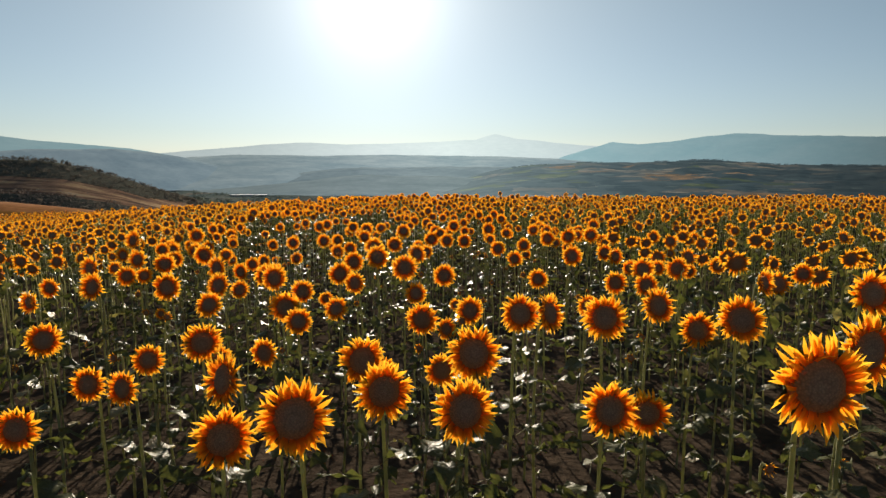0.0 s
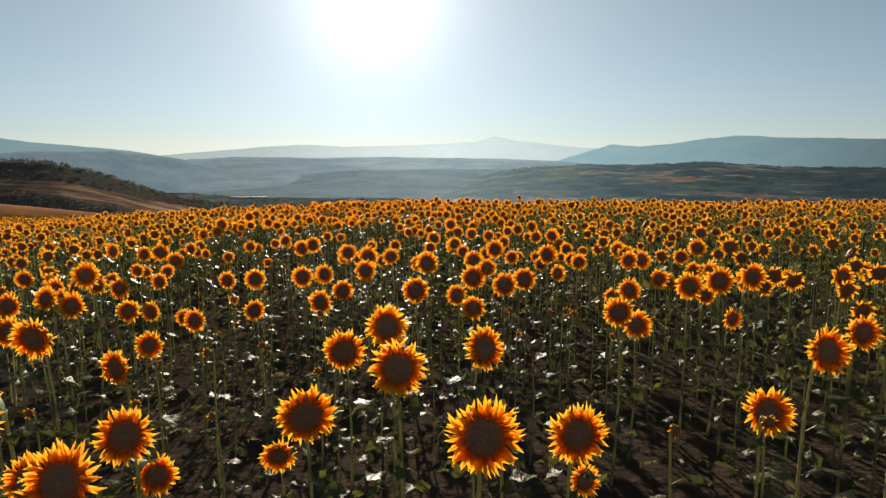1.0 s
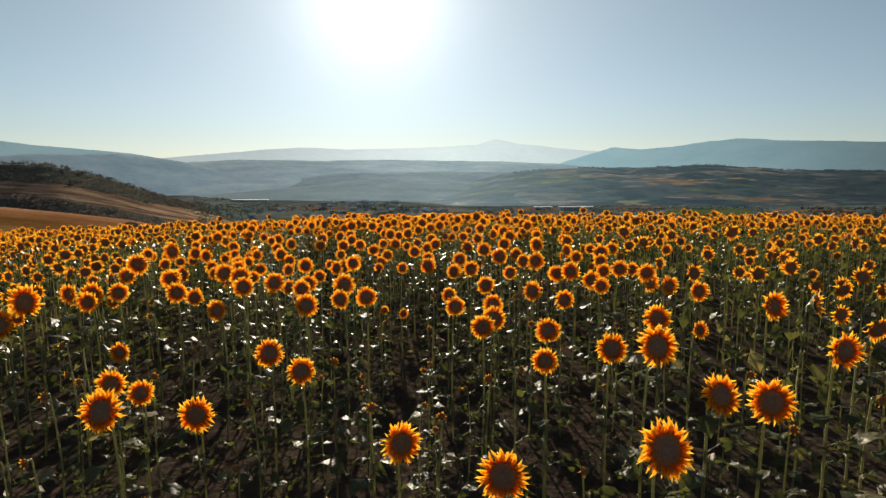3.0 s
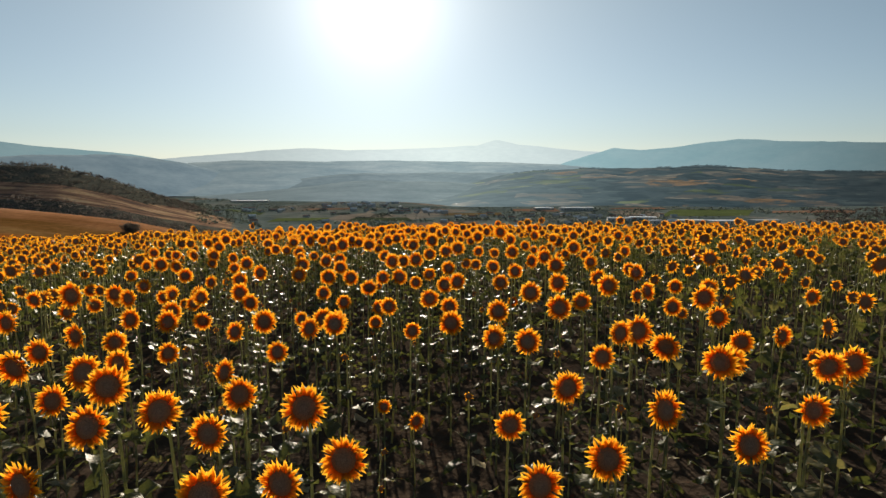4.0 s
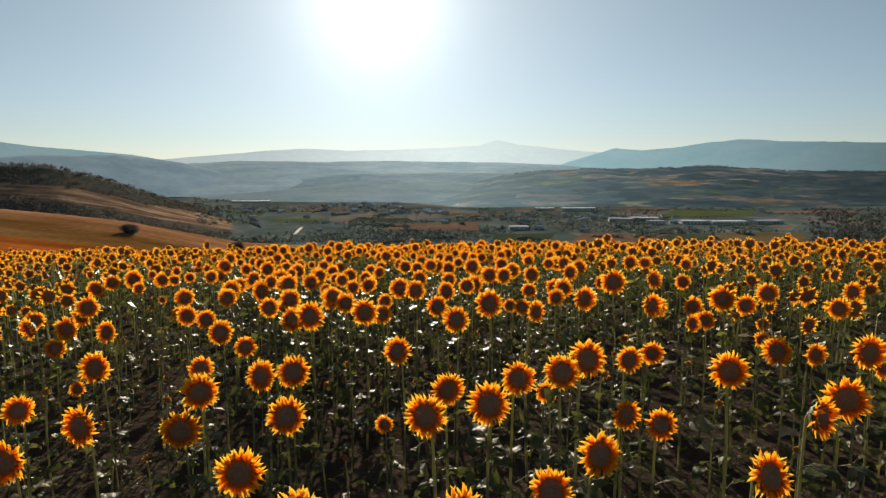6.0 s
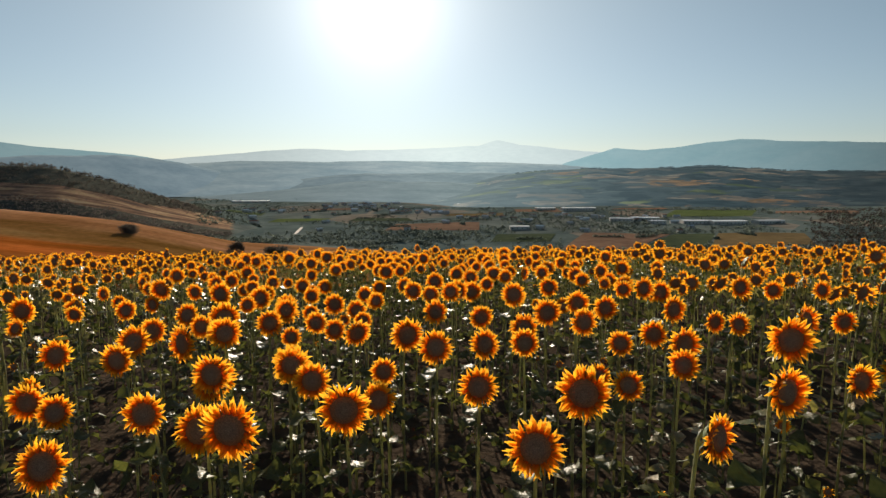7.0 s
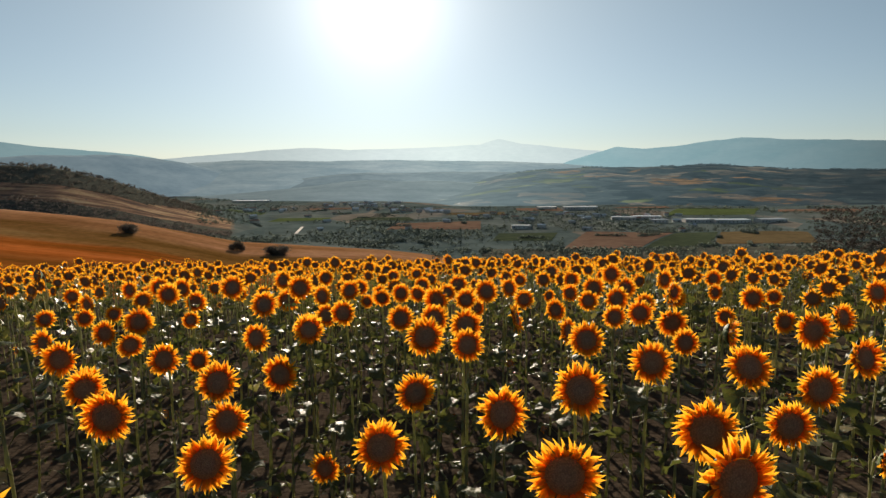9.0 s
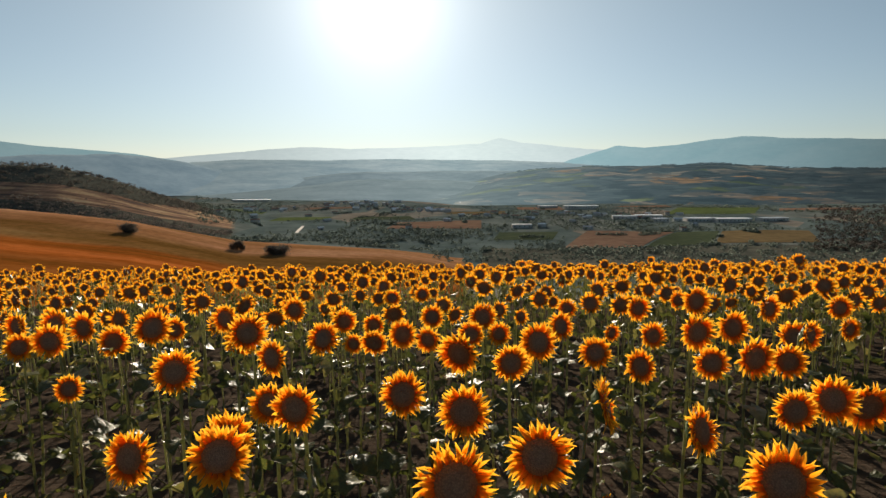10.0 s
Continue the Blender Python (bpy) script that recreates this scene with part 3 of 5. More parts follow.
def leaf_geo(rng, rows=5, stalked=True, broad=1.0, hang=0.0):
    """A heart-shaped leaf along +y on its stalk, one metre long, that arches over and hangs, folded and wavy."""
    first, last, fold, wave = rng.uniform(-0.05, 0.32) - hang, rng.uniform(-0.85, -0.15) - 0.8 * hang, rng.uniform(0.0, 0.4), rng.uniform(0, 6)
    twist = rng.uniform(-1.3, 1.3) if broad < 0.5 else 0.0
    out, y, z = [], 0.36, 0.26
    shares = (-1, -0.5, 0, 0.5, 1) if stalked and rows > 4 else (-1, 0, 1)
    for i in range(rows):
        s = i / (rows - 1)
        w = np.interp(s, (0, 0.12, 0.3, 0.55, 0.8, 1), (0.14, 0.56, 0.70, 0.56, 0.28, 0.01)) / 2 * broad
        lean = first + (last - first) * min(1.0, 1.3 * s)
        ripple = 0.11 * math.sin(wave + s * 7)
        up, back = math.cos(lean), -math.sin(lean)
        row = []
        for k in shares:
            high = fold * w * abs(k) ** 1.3 + ripple * k * abs(k) + 0.05 * math.sin(wave * 3 + s * 11 + 4 * k) * abs(k)
            across, rise = w * k * math.cos(twist * s), w * k * math.sin(twist * s)
            row.append((across + 0.03 * math.sin(wave) * (1 - abs(k)), y + (high + rise) * back - 0.08 * (1 - s) * abs(k), z + (high + rise) * up))
        out.append(row)
        y, z = y + math.cos(lean) * 0.8 / (rows - 1), z + math.sin(lean) * 0.8 / (rows - 1)
    blade = strip_geo(out)
    if not stalked:
        return blade
    stalk = [[(0.02 * math.cos(a), 0.37 * s, 0.27 * s + 0.02 * math.sin(a)) for a in (0, 2.1, 4.2, 6.283)] for s in (0, 1)]
    return join_geo([(blade, np.eye(4)), (strip_geo(stalk), np.eye(4))])


def disc_geo(radius=0.066, rings=5, sides=20):
    """The domed seed disc, a fan round its middle and rings out to the rim."""
    v, uv, t = [(0, 0, 0.013)], [(0, 0)], []
    for i in range(1, rings):
        s = i / (rings - 1)
        z = 0.013 * (1 - s ** 3) + 0.006 * math.sin(s * math.pi)
        v += [(radius * s * math.cos(a), radius * s * math.sin(a), z) for a in np.linspace(0, 2 * math.pi, sides, endpoint=False)]
        uv += [(0, s)] * sides
    for k in range(sides):
        t.append((0, 1 + k, 1 + (k + 1) % sides))
        for i in range(rings - 2):
            a, b, n = 1 + i * sides, 1 + (i + 1) * sides, (k + 1) % sides
            t += [(a + k, b + k, b + n), (a + k, b + n, a + n)]
    return np.array(v, float), np.array(t), np.array(uv, float)


def calyx_geo(rng, bracts=13, rings=((0.013, -0.045), (0.045, -0.036), (0.063, -0.016))):
    """The green cup behind the flower, its rim cut into pointed bracts."""
    rows = []
    for r, z in rings:
        rows.append([(r * math.cos(a), r * math.sin(a), z) for a in np.linspace(0, -2 * math.pi, bracts * 2 + 1)])
    tips = [(0.080 + rng.uniform(-0.006, 0.009), rng.uniform(-0.012, 0.002)) if k % 2 else (0.066, -0.005) for k in range(bracts * 2)]
    tips.append(tips[0])
    rows.append([(r * math.cos(a), r * math.sin(a), z) for (r, z), a in zip(tips, np.linspace(0, -2 * math.pi, bracts * 2 + 1))])
    return strip_geo(rows)


def stem_geo(points, radii, sides=6):
    rows = []
    for i, (p, r) in enumerate(zip(points, radii)):
        a, b = points[max(i - 1, 0)], points[min(i + 1, len(points) - 1)]
        ahead = (Vector(b) - Vector(a)).normalized()
        right = ahead.cross(Vector((0, 1, 0.01))).normalized()
        up = right.cross(ahead)
        rows.append([tuple(Vector(p) + r * (math.cos(t) * right + math.sin(t) * up)) for t in np.linspace(0, 2 * math.pi, sides + 1)])
    return strip_geo(rows)


RNG = random.Random(7)
PETALS = [petal_geo(RNG) for _ in range(8)]
PETALS_MID = [petal_geo(RNG, 0.050, 0.0138, 4, 2) for _ in range(8)]
PETALS_FAR = [petal_geo(RNG, 0.048, 0.0150, 3, 2) for _ in range(5)]
LEAVES = [leaf_geo(RNG) for _ in range(8)]
LEAVES_DRY = [leaf_geo(RNG, broad=0.33) for _ in range(6)]  # lower leaves that have shrivelled to strips
LEAVES_MID = [leaf_geo(RNG, 4, broad=k) for k in (0.95, 0.33, 0.33, 0.95, 0.33)]
LEAVES_FAR = [leaf_geo(RNG, 3, False, hang=0.6) for _ in range(5)]
DISC_GEO, DISC_FAR = disc_geo(), disc_geo(0.070, 3, 8)
CALYXES = [calyx_geo(RNG) for _ in range(2)]
CALYX_FAR = calyx_geo(RNG, 5, ((0.02, -0.04),))
HEAD_AT = Vector((0, -0.06, PLANT))


def plant_plan(rng, fine=True, bud=False, petals=PETALS, large=1.1):
    """One plant 1.4 m tall, its flower facing -y: rows of part name, shape, matrix and material. The base is at 0, 0, 0."""
    plan = []
    sway = rng.uniform(-0.05, 0.05)
    points, radii = [], []
    for s in np.linspace(0, 1, 8 if fine else 3).tolist():
        bow = math.sin(s * math.pi) * sway
        points.append((bow, 0.03 * math.sin(s * math.pi * 0.9), s * (PLANT - 0.03)))
        radii.append(0.0112 - 0.004 * s)
    if fine:
        points += [(0, -0.005, PLANT + 0.005)]
        radii += [0.0085]
    points += [tuple(HEAD_AT + Vector((0, 0.04, 0.004)))]
    radii += [0.011]
    plan.append(("stem", stem_geo(points, radii, 6 if fine else 3), Matrix(), STEM))
    tilt = math.radians(90 - rng.gauss(8, 11))
    face = Matrix.Translation(HEAD_AT) @ Matrix.Rotation(rng.uniform(-0.2, 0.2), 4, "Y") @ Matrix.Rotation(tilt, 4, "X") @ Matrix.Rotation(rng.uniform(0, 6.28), 4, "Z")
    size = 0.42 if bud else large
    face = face @ Matrix.Scale(size, 4)
    plan.append(("seed_disc", DISC_GEO if fine else DISC_FAR, face, DISC))
    plan.append(("calyx", rng.choice(CALYXES) if fine else CALYX_FAR, face, BRACT))
    count = (90 if fine else 30) if not bud else 14
    for layer in range(3 if fine else 2):
        n = count // (3 if fine else 2)
        for k in range(n):
            if rng.random() < 0.05:
                continue
            a = (k + 0.37 * layer) / n * 2 * math.pi + rng.gauss(0, 0.08)
            lift = rng.gauss(0.02 + 0.18 * layer, 0.17)
            m = face @ Matrix.Rotation(a, 4, "Z") @ Matrix.Translation((0, 0.0575 - 0.002 * layer, 0.002 + 0.005 * layer)) @ Matrix.Rotation(lift, 4, "X") @ Matrix.Rotation(rng.gauss(0, 0.25), 4, "Y") @ Matrix.Rotation(rng.gauss(0, 0.12), 4, "Z")
            m = m @ Matrix.Scale(rng.uniform(0.85, 1.15) * (1.04, 1.0, 0.88)[layer], 4)
            plan.append(("petal", rng.choice(petals if fine else PETALS_FAR), m, PETAL))
    n = 13 if fine else 6
    turn = rng.uniform(0, 6.28)
    for k in range(n):
        s = 0.14 + 0.78 * (k + rng.uniform(-0.3, 0.3)) / (n - 1)
        long = (0.23 - 0.14 * abs(s - 0.40)) * rng.uniform(0.7, 1.2) * (1 if fine else 1.25)
        if s > 0.85:
            long *= 0.7
        at = Vector((math.sin(s * math.pi) * sway, 0.03 * math.sin(s * math.pi * 0.9), s * PLANT))
        m = Matrix.Translation(at) @ Matrix.Rotation(turn + k * 2.4 + rng.gauss(0, 0.2), 4, "Z") @ Matrix.Rotation(rng.gauss(-0.08, 0.18), 4, "X") @ Matrix.Rotation(rng.gauss(0, 0.18), 4, "Y") @ Matrix.Scale(long, 4)
        dry = fine and rng.random() < (0.85 if s < 0.5 else 0.6)
        plan.append(("leaf", rng.choice(LEAVES_MID if fine and petals is PETALS_MID else LEAVES_DRY if dry else LEAVES if fine else LEAVES_FAR), m, LEAF))
    return plan


MESHES = {}


def mesh_of(name, geo, mat):
    key = (id(geo[0]), mat.name)
    if key not in MESHES:
        MESHES[key] = tri_mesh(name, geo[0], geo[1], geo[2], [mat])
    return MESHES[key]


KEPT = []


def build_plant(plan, loose_petals, large=1.1):
    """A sunflower as a thing with its parts; the petals each on their own, or as one ring."""
    base = new("sunflower")
    petals = [(geo, m) for name, geo, m, _ in plan if name == "petal"]
    face = [m for name, _, m, _ in plan if name == "seed_disc"][0]
    head = None
    for name, geo, m, mat in plan:
        if name == "petal":
            continue
        ob = new(name, mesh_of(name, geo, mat))
        ob.parent, ob.matrix_basis = base, m
        if name == "seed_disc":
            head = ob
    if loose_petals:
        for geo, m in petals:
            ob = new("petal", mesh_of("petal", geo, PETAL))
            ob.parent, ob.matrix_basis = head, face.inverted() @ m
    else:
        ring = join_geo([(geo, face.inverted() @ m) for geo, m in petals])
        KEPT.append(ring)
        ob = new("petals", mesh_of("petals", ring, PETAL))
        ob.parent = head
        ob["label"] = "ring of pointed yellow-orange petals"
    look_of = "small" if large < 0.9 else "broad-headed" if large > 1.2 else "yellow-orange"
    return tagged(base, look_of + " sunflower in bloom, dark seed disc, leafy green stem", "sunflower", "sunflowers in the field")


def plant_pose(x, y, z, yaw, soil=None):
    """Stands a plant so that its flower's centre is at x, y, z."""
    soil = float(land(x, y)) if soil is None else soil
    s = (z - soil) / PLANT
    turn = Matrix.Rotation(yaw, 4, "Z")
    off = turn @ Vector((HEAD_AT.x, HEAD_AT.y, 0)) * s
    return Matrix.Translation((x - off.x, y - off.y, soil)) @ turn @ Matrix.Scale(s, 4)


# flowers in order along the field: x, y and height of the flower's centre, and its width
PLANTS_A = [
    (1.08, 1.62, 2.37, 0.30), (-0.47, 1.80, 2.19, 0.25), (-0.72, 1.84, 2.10, 0.21), (0.08, 1.95, 2.15, 0.24), (-1.53, 2.02, 2.05, 0.17), (0.61, 2.04, 2.11, 0.21),
    (-0.22, 2.15, 2.14, 0.24), (1.66, 2.22, 2.28, 0.29), (-0.88, 2.30, 2.13, 0.24), (-1.40, 2.49, 2.02, 0.17), (0.14, 2.51, 2.17, 0.26), (-1.58, 2.54, 2.02, 0.17),
    (-0.00, 2.69, 2.03, 0.17), (0.82, 2.89, 2.23, 0.24), (-1.49, 2.90, 2.01, 0.17), (1.56, 2.99, 2.19, 0.26), (-0.42, 3.00, 1.97, 0.26), (0.41, 3.01, 2.22, 0.22),
    (-0.94, 3.04, 2.00, 0.18), (-1.31, 3.13, 2.03, 0.22), (1.44, 3.22, 2.07, 0.22), (2.42, 3.25, 2.27, 0.29), (-2.29, 3.30, 1.99, 0.21), (0.65, 3.48, 2.10, 0.25),
]
PLANTS_B = [
    (1.39, 3.71, 2.09, 0.25), (-0.94, 3.78, 1.97, 0.20), (-1.65, 4.11, 2.00, 0.20), (-0.77, 4.24, 1.94, 0.20), (-0.14, 4.24, 1.86, 0.27), (1.12, 4.40, 1.92, 0.18),
    (-0.69, 4.65, 2.05, 0.20), (-1.27, 4.70, 1.84, 0.27), (0.23, 4.74, 1.80, 0.31), (2.72, 4.89, 2.00, 0.25), (1.78, 5.04, 1.95, 0.23), (-1.45, 5.06, 2.01, 0.24),
    (-1.21, 5.06, 1.89, 0.22), (-2.43, 5.15, 1.91, 0.27), (-3.12, 5.20, 1.90, 0.26), (-2.00, 5.22, 1.91, 0.24), (1.57, 5.24, 1.93, 0.23), (-0.24, 5.43, 1.79, 0.22),
    (3.39, 5.45, 1.97, 0.22), (-1.69, 5.63, 1.92, 0.26), (-0.37, 5.86, 1.96, 0.28), (2.37, 5.86, 1.95, 0.26), (-2.10, 6.05, 1.69, 0.21), (-1.73, 6.07, 1.86, 0.23),
]
PLANTS_C = [
    (-3.32, 6.15, 1.82, 0.23), (0.03, 6.17, 1.82, 0.25), (-2.39, 6.23, 1.89, 0.27), (-3.25, 6.37, 1.78, 0.20), (-1.12, 6.42, 1.79, 0.27), (2.39, 6.44, 1.85, 0.20),
    (2.09, 6.44, 1.85, 0.20), (3.08, 6.49, 1.87, 0.21), (-0.72, 6.59, 1.95, 0.28), (-3.72, 6.66, 1.81, 0.18), (-3.18, 6.71, 1.85, 0.26),
    (1.12, 6.73, 1.67, 0.28), (-0.29, 6.95, 1.93, 0.24), (1.56, 6.99, 1.90, 0.27), (2.14, 7.20, 1.86, 0.24), (-0.83, 7.24, 1.97, 0.25), (-3.00, 7.42, 1.85, 0.28),
    (2.08, 7.45, 1.87, 0.24), (-1.12, 7.47, 1.75, 0.31), (-2.61, 7.59, 1.60, 0.27), (0.79, 8.16, 1.82, 0.24), (1.08, 8.62, 1.60, 0.26), (1.61, 8.89, 1.87, 0.25),
]
PLANTS_D = [
    (-3.81, 9.08, 1.65, 0.27), (-2.83, 9.33, 1.45, 0.32), (-0.37, 9.38, 1.68, 0.21), (0.09, 9.47, 1.76, 0.25), (-1.69, 9.55, 1.57, 0.26), (-0.77, 9.64, 1.67, 0.30),
    (1.37, 9.74, 1.65, 0.25), (3.53, 9.78, 1.78, 0.25), (-2.46, 9.91, 1.40, 0.24), (-3.60, 10.06, 1.35, 0.29), (1.83, 10.18, 1.68, 0.23),
    (-0.02, 10.23, 1.79, 0.21), (-0.17, 10.26, 1.68, 0.30), (2.82, 10.28, 1.64, 0.30), (0.41, 10.42, 1.63, 0.29), (-1.63, 10.47, 1.49, 0.30),
    (-0.68, 10.58, 1.79, 0.28), (-4.21, 10.60, 1.49, 0.33), (-5.00, 10.60, 1.57, 0.23), (-3.78, 10.66, 1.56, 0.21), (-0.67, 10.75, 1.74, 0.24),
]
PLANTS_E = [
    (-1.42, 10.87, 1.65, 0.28), (-2.18, 10.90, 1.57, 0.32), (3.65, 10.95, 1.54, 0.22), (-2.78, 11.00, 1.52, 0.31), (2.55, 11.01, 1.63, 0.21), (-1.13, 11.05, 1.79, 0.23),
    (0.92, 11.12, 1.57, 0.24), (1.61, 11.13, 1.28, 0.27), (-0.11, 11.23, 1.71, 0.26), (-1.99, 11.28, 1.53, 0.27), (2.03, 11.36, 1.70, 0.25), (4.90, 11.36, 1.55, 0.26),
    (-5.85, 11.38, 1.45, 0.26), (-3.30, 11.49, 1.41, 0.32), (-4.09, 11.53, 1.52, 0.20), (1.28, 11.55, 1.64, 0.23), (-0.71, 11.61, 1.68, 0.20), (-1.49, 11.72, 1.69, 0.28),
    (-1.78, 11.86, 1.72, 0.25), (-0.22, 11.97, 1.72, 0.18), (2.80, 12.00, 1.64, 0.24), (0.97, 12.13, 1.65, 0.29), (2.10, 12.23, 1.65, 0.26), (0.49, 12.28, 1.59, 0.22),
]
PLANTS_F = [
    (-4.77, 12.31, 1.63, 0.23), (-1.90, 12.36, 1.57, 0.23), (0.26, 12.40, 1.69, 0.29), (-5.28, 12.43, 1.66, 0.24), (-0.86, 12.46, 1.47, 0.24), (3.22, 12.46, 1.70, 0.28),
    (2.08, 12.52, 1.66, 0.27), (-0.32, 12.54, 1.75, 0.23), (0.64, 12.68, 1.54, 0.17), (-0.30, 12.80, 1.71, 0.20), (-4.63, 12.96, 1.43, 0.31),
    (2.21, 13.04, 1.61, 0.24), (-0.69, 13.07, 1.62, 0.21), (1.05, 13.10, 1.36, 0.24), (2.55, 13.21, 1.48, 0.23), (-1.46, 13.21, 1.39, 0.22),
    (0.21, 13.27, 1.50, 0.25), (-2.07, 13.28, 1.47, 0.26), (-2.75, 13.28, 1.58, 0.28), (-0.32, 13.32, 1.61, 0.27), (-1.84, 13.41, 1.39, 0.26), 
]
PLANTS_G = [
    (0.51, 13.57, 1.64, 0.23), (-2.64, 13.61, 1.59, 0.29), (-3.47, 13.87, 1.25, 0.18), (0.29, 13.97, 1.70, 0.23), (-4.24, 14.16, 1.30, 0.21),
    (1.14, 14.22, 1.65, 0.25), (-0.65, 14.24, 1.62, 0.27), (-1.33, 14.26, 1.49, 0.22), (-4.76, 14.47, 1.31, 0.20), (1.48, 14.55, 1.63, 0.29), (-3.99, 14.58, 1.43, 0.24),
    (0.69, 14.58, 1.71, 0.21), (0.04, 14.68, 1.65, 0.23), (-0.21, 14.69, 1.68, 0.23), (-1.80, 14.71, 1.42, 0.22), (1.08, 14.80, 1.58, 0.18), (-5.33, 14.81, 1.27, 0.21),
    (-3.44, 14.94, 1.49, 0.26), (5.76, 15.17, 1.59, 0.24), (-0.34, 15.22, 1.77, 0.26), (-3.10, 15.34, 1.30, 0.24), (-0.92, 15.61, 1.55, 0.18), (-2.53, 15.67, 1.46, 0.19),
]
PLANTS_H = [
    (-0.33, 16.14, 1.47, 0.25), (-2.89, 16.18, 1.42, 0.22), (-0.77, 16.35, 1.55, 0.21), (0.16, 16.57, 1.59, 0.23), (-1.24, 16.89, 1.43, 0.22), (2.40, 16.92, 1.54, 0.18),
    (-1.12, 17.17, 1.43, 0.24), (-2.54, 17.27, 1.59, 0.17), (-2.86, 17.28, 1.53, 0.24), (-1.47, 17.45, 1.48, 0.20), (-2.33, 17.52, 1.56, 0.22), (-3.81, 17.57, 1.41, 0.23),
    (-3.00, 17.70, 1.60, 0.21), (-3.60, 17.75, 1.61, 0.23), (-6.95, 17.77, 1.13, 0.27), (-1.07, 17.82, 1.41, 0.23),
    (-6.34, 17.89, 1.00, 0.21), (-0.32, 17.91, 1.44, 0.21), (-3.33, 17.91, 1.62, 0.24), (0.10, 18.07, 1.56, 0.19), (-2.64, 18.10, 1.56, 0.26), (-1.52, 18.15, 1.44, 0.19),
]
PLANTS_I = [
    (-4.52, 18.28, 1.44, 0.24), (-3.81, 18.29, 1.61, 0.25), (-0.59, 18.35, 1.44, 0.25), (-3.10, 18.42, 1.51, 0.22), (0.40, 18.43, 1.68, 0.22), (-4.06, 18.48, 1.62, 0.23),
    (-1.08, 18.74, 1.43, 0.23), (-0.07, 18.78, 1.59, 0.24), (0.85, 18.85, 1.56, 0.23), (-0.75, 19.13, 1.51, 0.20), (-4.99, 19.17, 1.42, 0.29), 
    (-5.75, 19.21, 1.13, 0.20), (-0.56, 19.36, 1.62, 0.21), (-4.37, 19.41, 1.37, 0.21), (-0.38, 19.50, 1.60, 0.26), (-3.63, 19.59, 1.23, 0.22), (-1.21, 19.64, 1.47, 0.23),
    (-3.25, 19.75, 1.35, 0.19), (-4.16, 19.78, 1.33, 0.20), (-0.03, 19.81, 1.38, 0.26), (-5.25, 19.81, 1.33, 0.24), (0.61, 19.84, 1.41, 0.21), (1.06, 20.04, 1.40, 0.21),
]
PLANTS_J = [
    (-4.80, 20.13, 1.32, 0.22), (-1.43, 20.14, 1.35, 0.23), (-2.87, 20.26, 1.45, 0.22), (-2.17, 20.31, 1.37, 0.17), (-1.41, 20.35, 1.31, 0.24), (-3.87, 20.53, 1.30, 0.21),
    (-3.16, 20.54, 1.33, 0.23), (0.78, 20.64, 1.42, 0.23), (-1.81, 20.75, 1.33, 0.25), (-2.43, 20.83, 1.48, 0.17), (-2.96, 20.88, 1.32, 0.23), (-3.70, 20.88, 1.31, 0.25),
    (-0.71, 20.90, 1.45, 0.27), (1.88, 20.96, 1.55, 0.20), (-3.34, 20.97, 1.31, 0.17), (-1.32, 20.99, 1.39, 0.25), (-2.59, 21.06, 1.25, 0.17), (0.52, 21.11, 1.41, 0.21),
    (-2.03, 21.14, 1.49, 0.21), (-0.41, 21.21, 1.44, 0.23), (-4.88, 21.32, 1.19, 0.26), (-1.82, 21.32, 1.36, 0.21), (-3.20, 21.37, 1.21, 0.26), (-5.38, 21.50, 1.17, 0.29),
]
PLANTS_K = [
    (-0.03, 21.55, 1.55, 0.25), (-4.61, 21.57, 1.14, 0.23), (-0.90, 21.58, 1.46, 0.26), (-5.02, 21.73, 1.20, 0.28), (-0.54, 21.87, 1.52, 0.26), (-2.64, 21.89, 1.21, 0.20),
    (-5.69, 22.05, 1.29, 0.25), (-4.81, 22.05, 1.30, 0.21), (-1.71, 22.13, 1.48, 0.23), (-5.94, 22.21, 1.31, 0.25), (1.40, 22.22, 1.39, 0.25), (-3.13, 22.32, 1.18, 0.21),
    (-5.33, 22.43, 1.26, 0.19), (-2.23, 22.44, 1.41, 0.18), (-4.37, 22.51, 1.13, 0.30), (-2.84, 22.52, 1.33, 0.24), (0.12, 22.55, 1.45, 0.24), (-1.86, 22.60, 1.35, 0.25),
    (-1.13, 22.64, 1.37, 0.23), (-0.95, 22.65, 1.52, 0.23), (-5.19, 22.72, 1.07, 0.22), (-3.48, 22.79, 1.20, 0.21), (-2.69, 22.84, 1.40, 0.21),
]
PLANTS_L = [
    (-5.71, 22.97, 1.10, 0.20), (-2.49, 23.10, 1.36, 0.25), (0.79, 23.13, 1.42, 0.25), (-3.17, 23.14, 1.34, 0.23), (-1.19, 23.18, 1.49, 0.22),
    (-5.34, 23.24, 1.09, 0.24), (-2.08, 23.30, 1.36, 0.21), (0.76, 23.34, 1.43, 0.21), (-0.27, 23.40, 1.48, 0.26), (-6.21, 23.45, 1.16, 0.24), (-1.81, 23.53, 1.41, 0.23),
    (-5.88, 23.58, 1.05, 0.23), (-3.58, 23.64, 1.26, 0.25), (0.31, 23.74, 1.47, 0.21), (-7.19, 23.80, 1.03, 0.23), (-0.56, 23.83, 1.47, 0.24), (-1.39, 23.87, 1.41, 0.18),
    (-2.65, 23.87, 1.46, 0.25), (-7.56, 23.87, 1.01, 0.26), (-4.99, 23.94, 1.16, 0.29), (-0.33, 23.98, 1.51, 0.25), (-1.53, 24.02, 1.40, 0.19), (-2.30, 24.03, 1.46, 0.26),
]
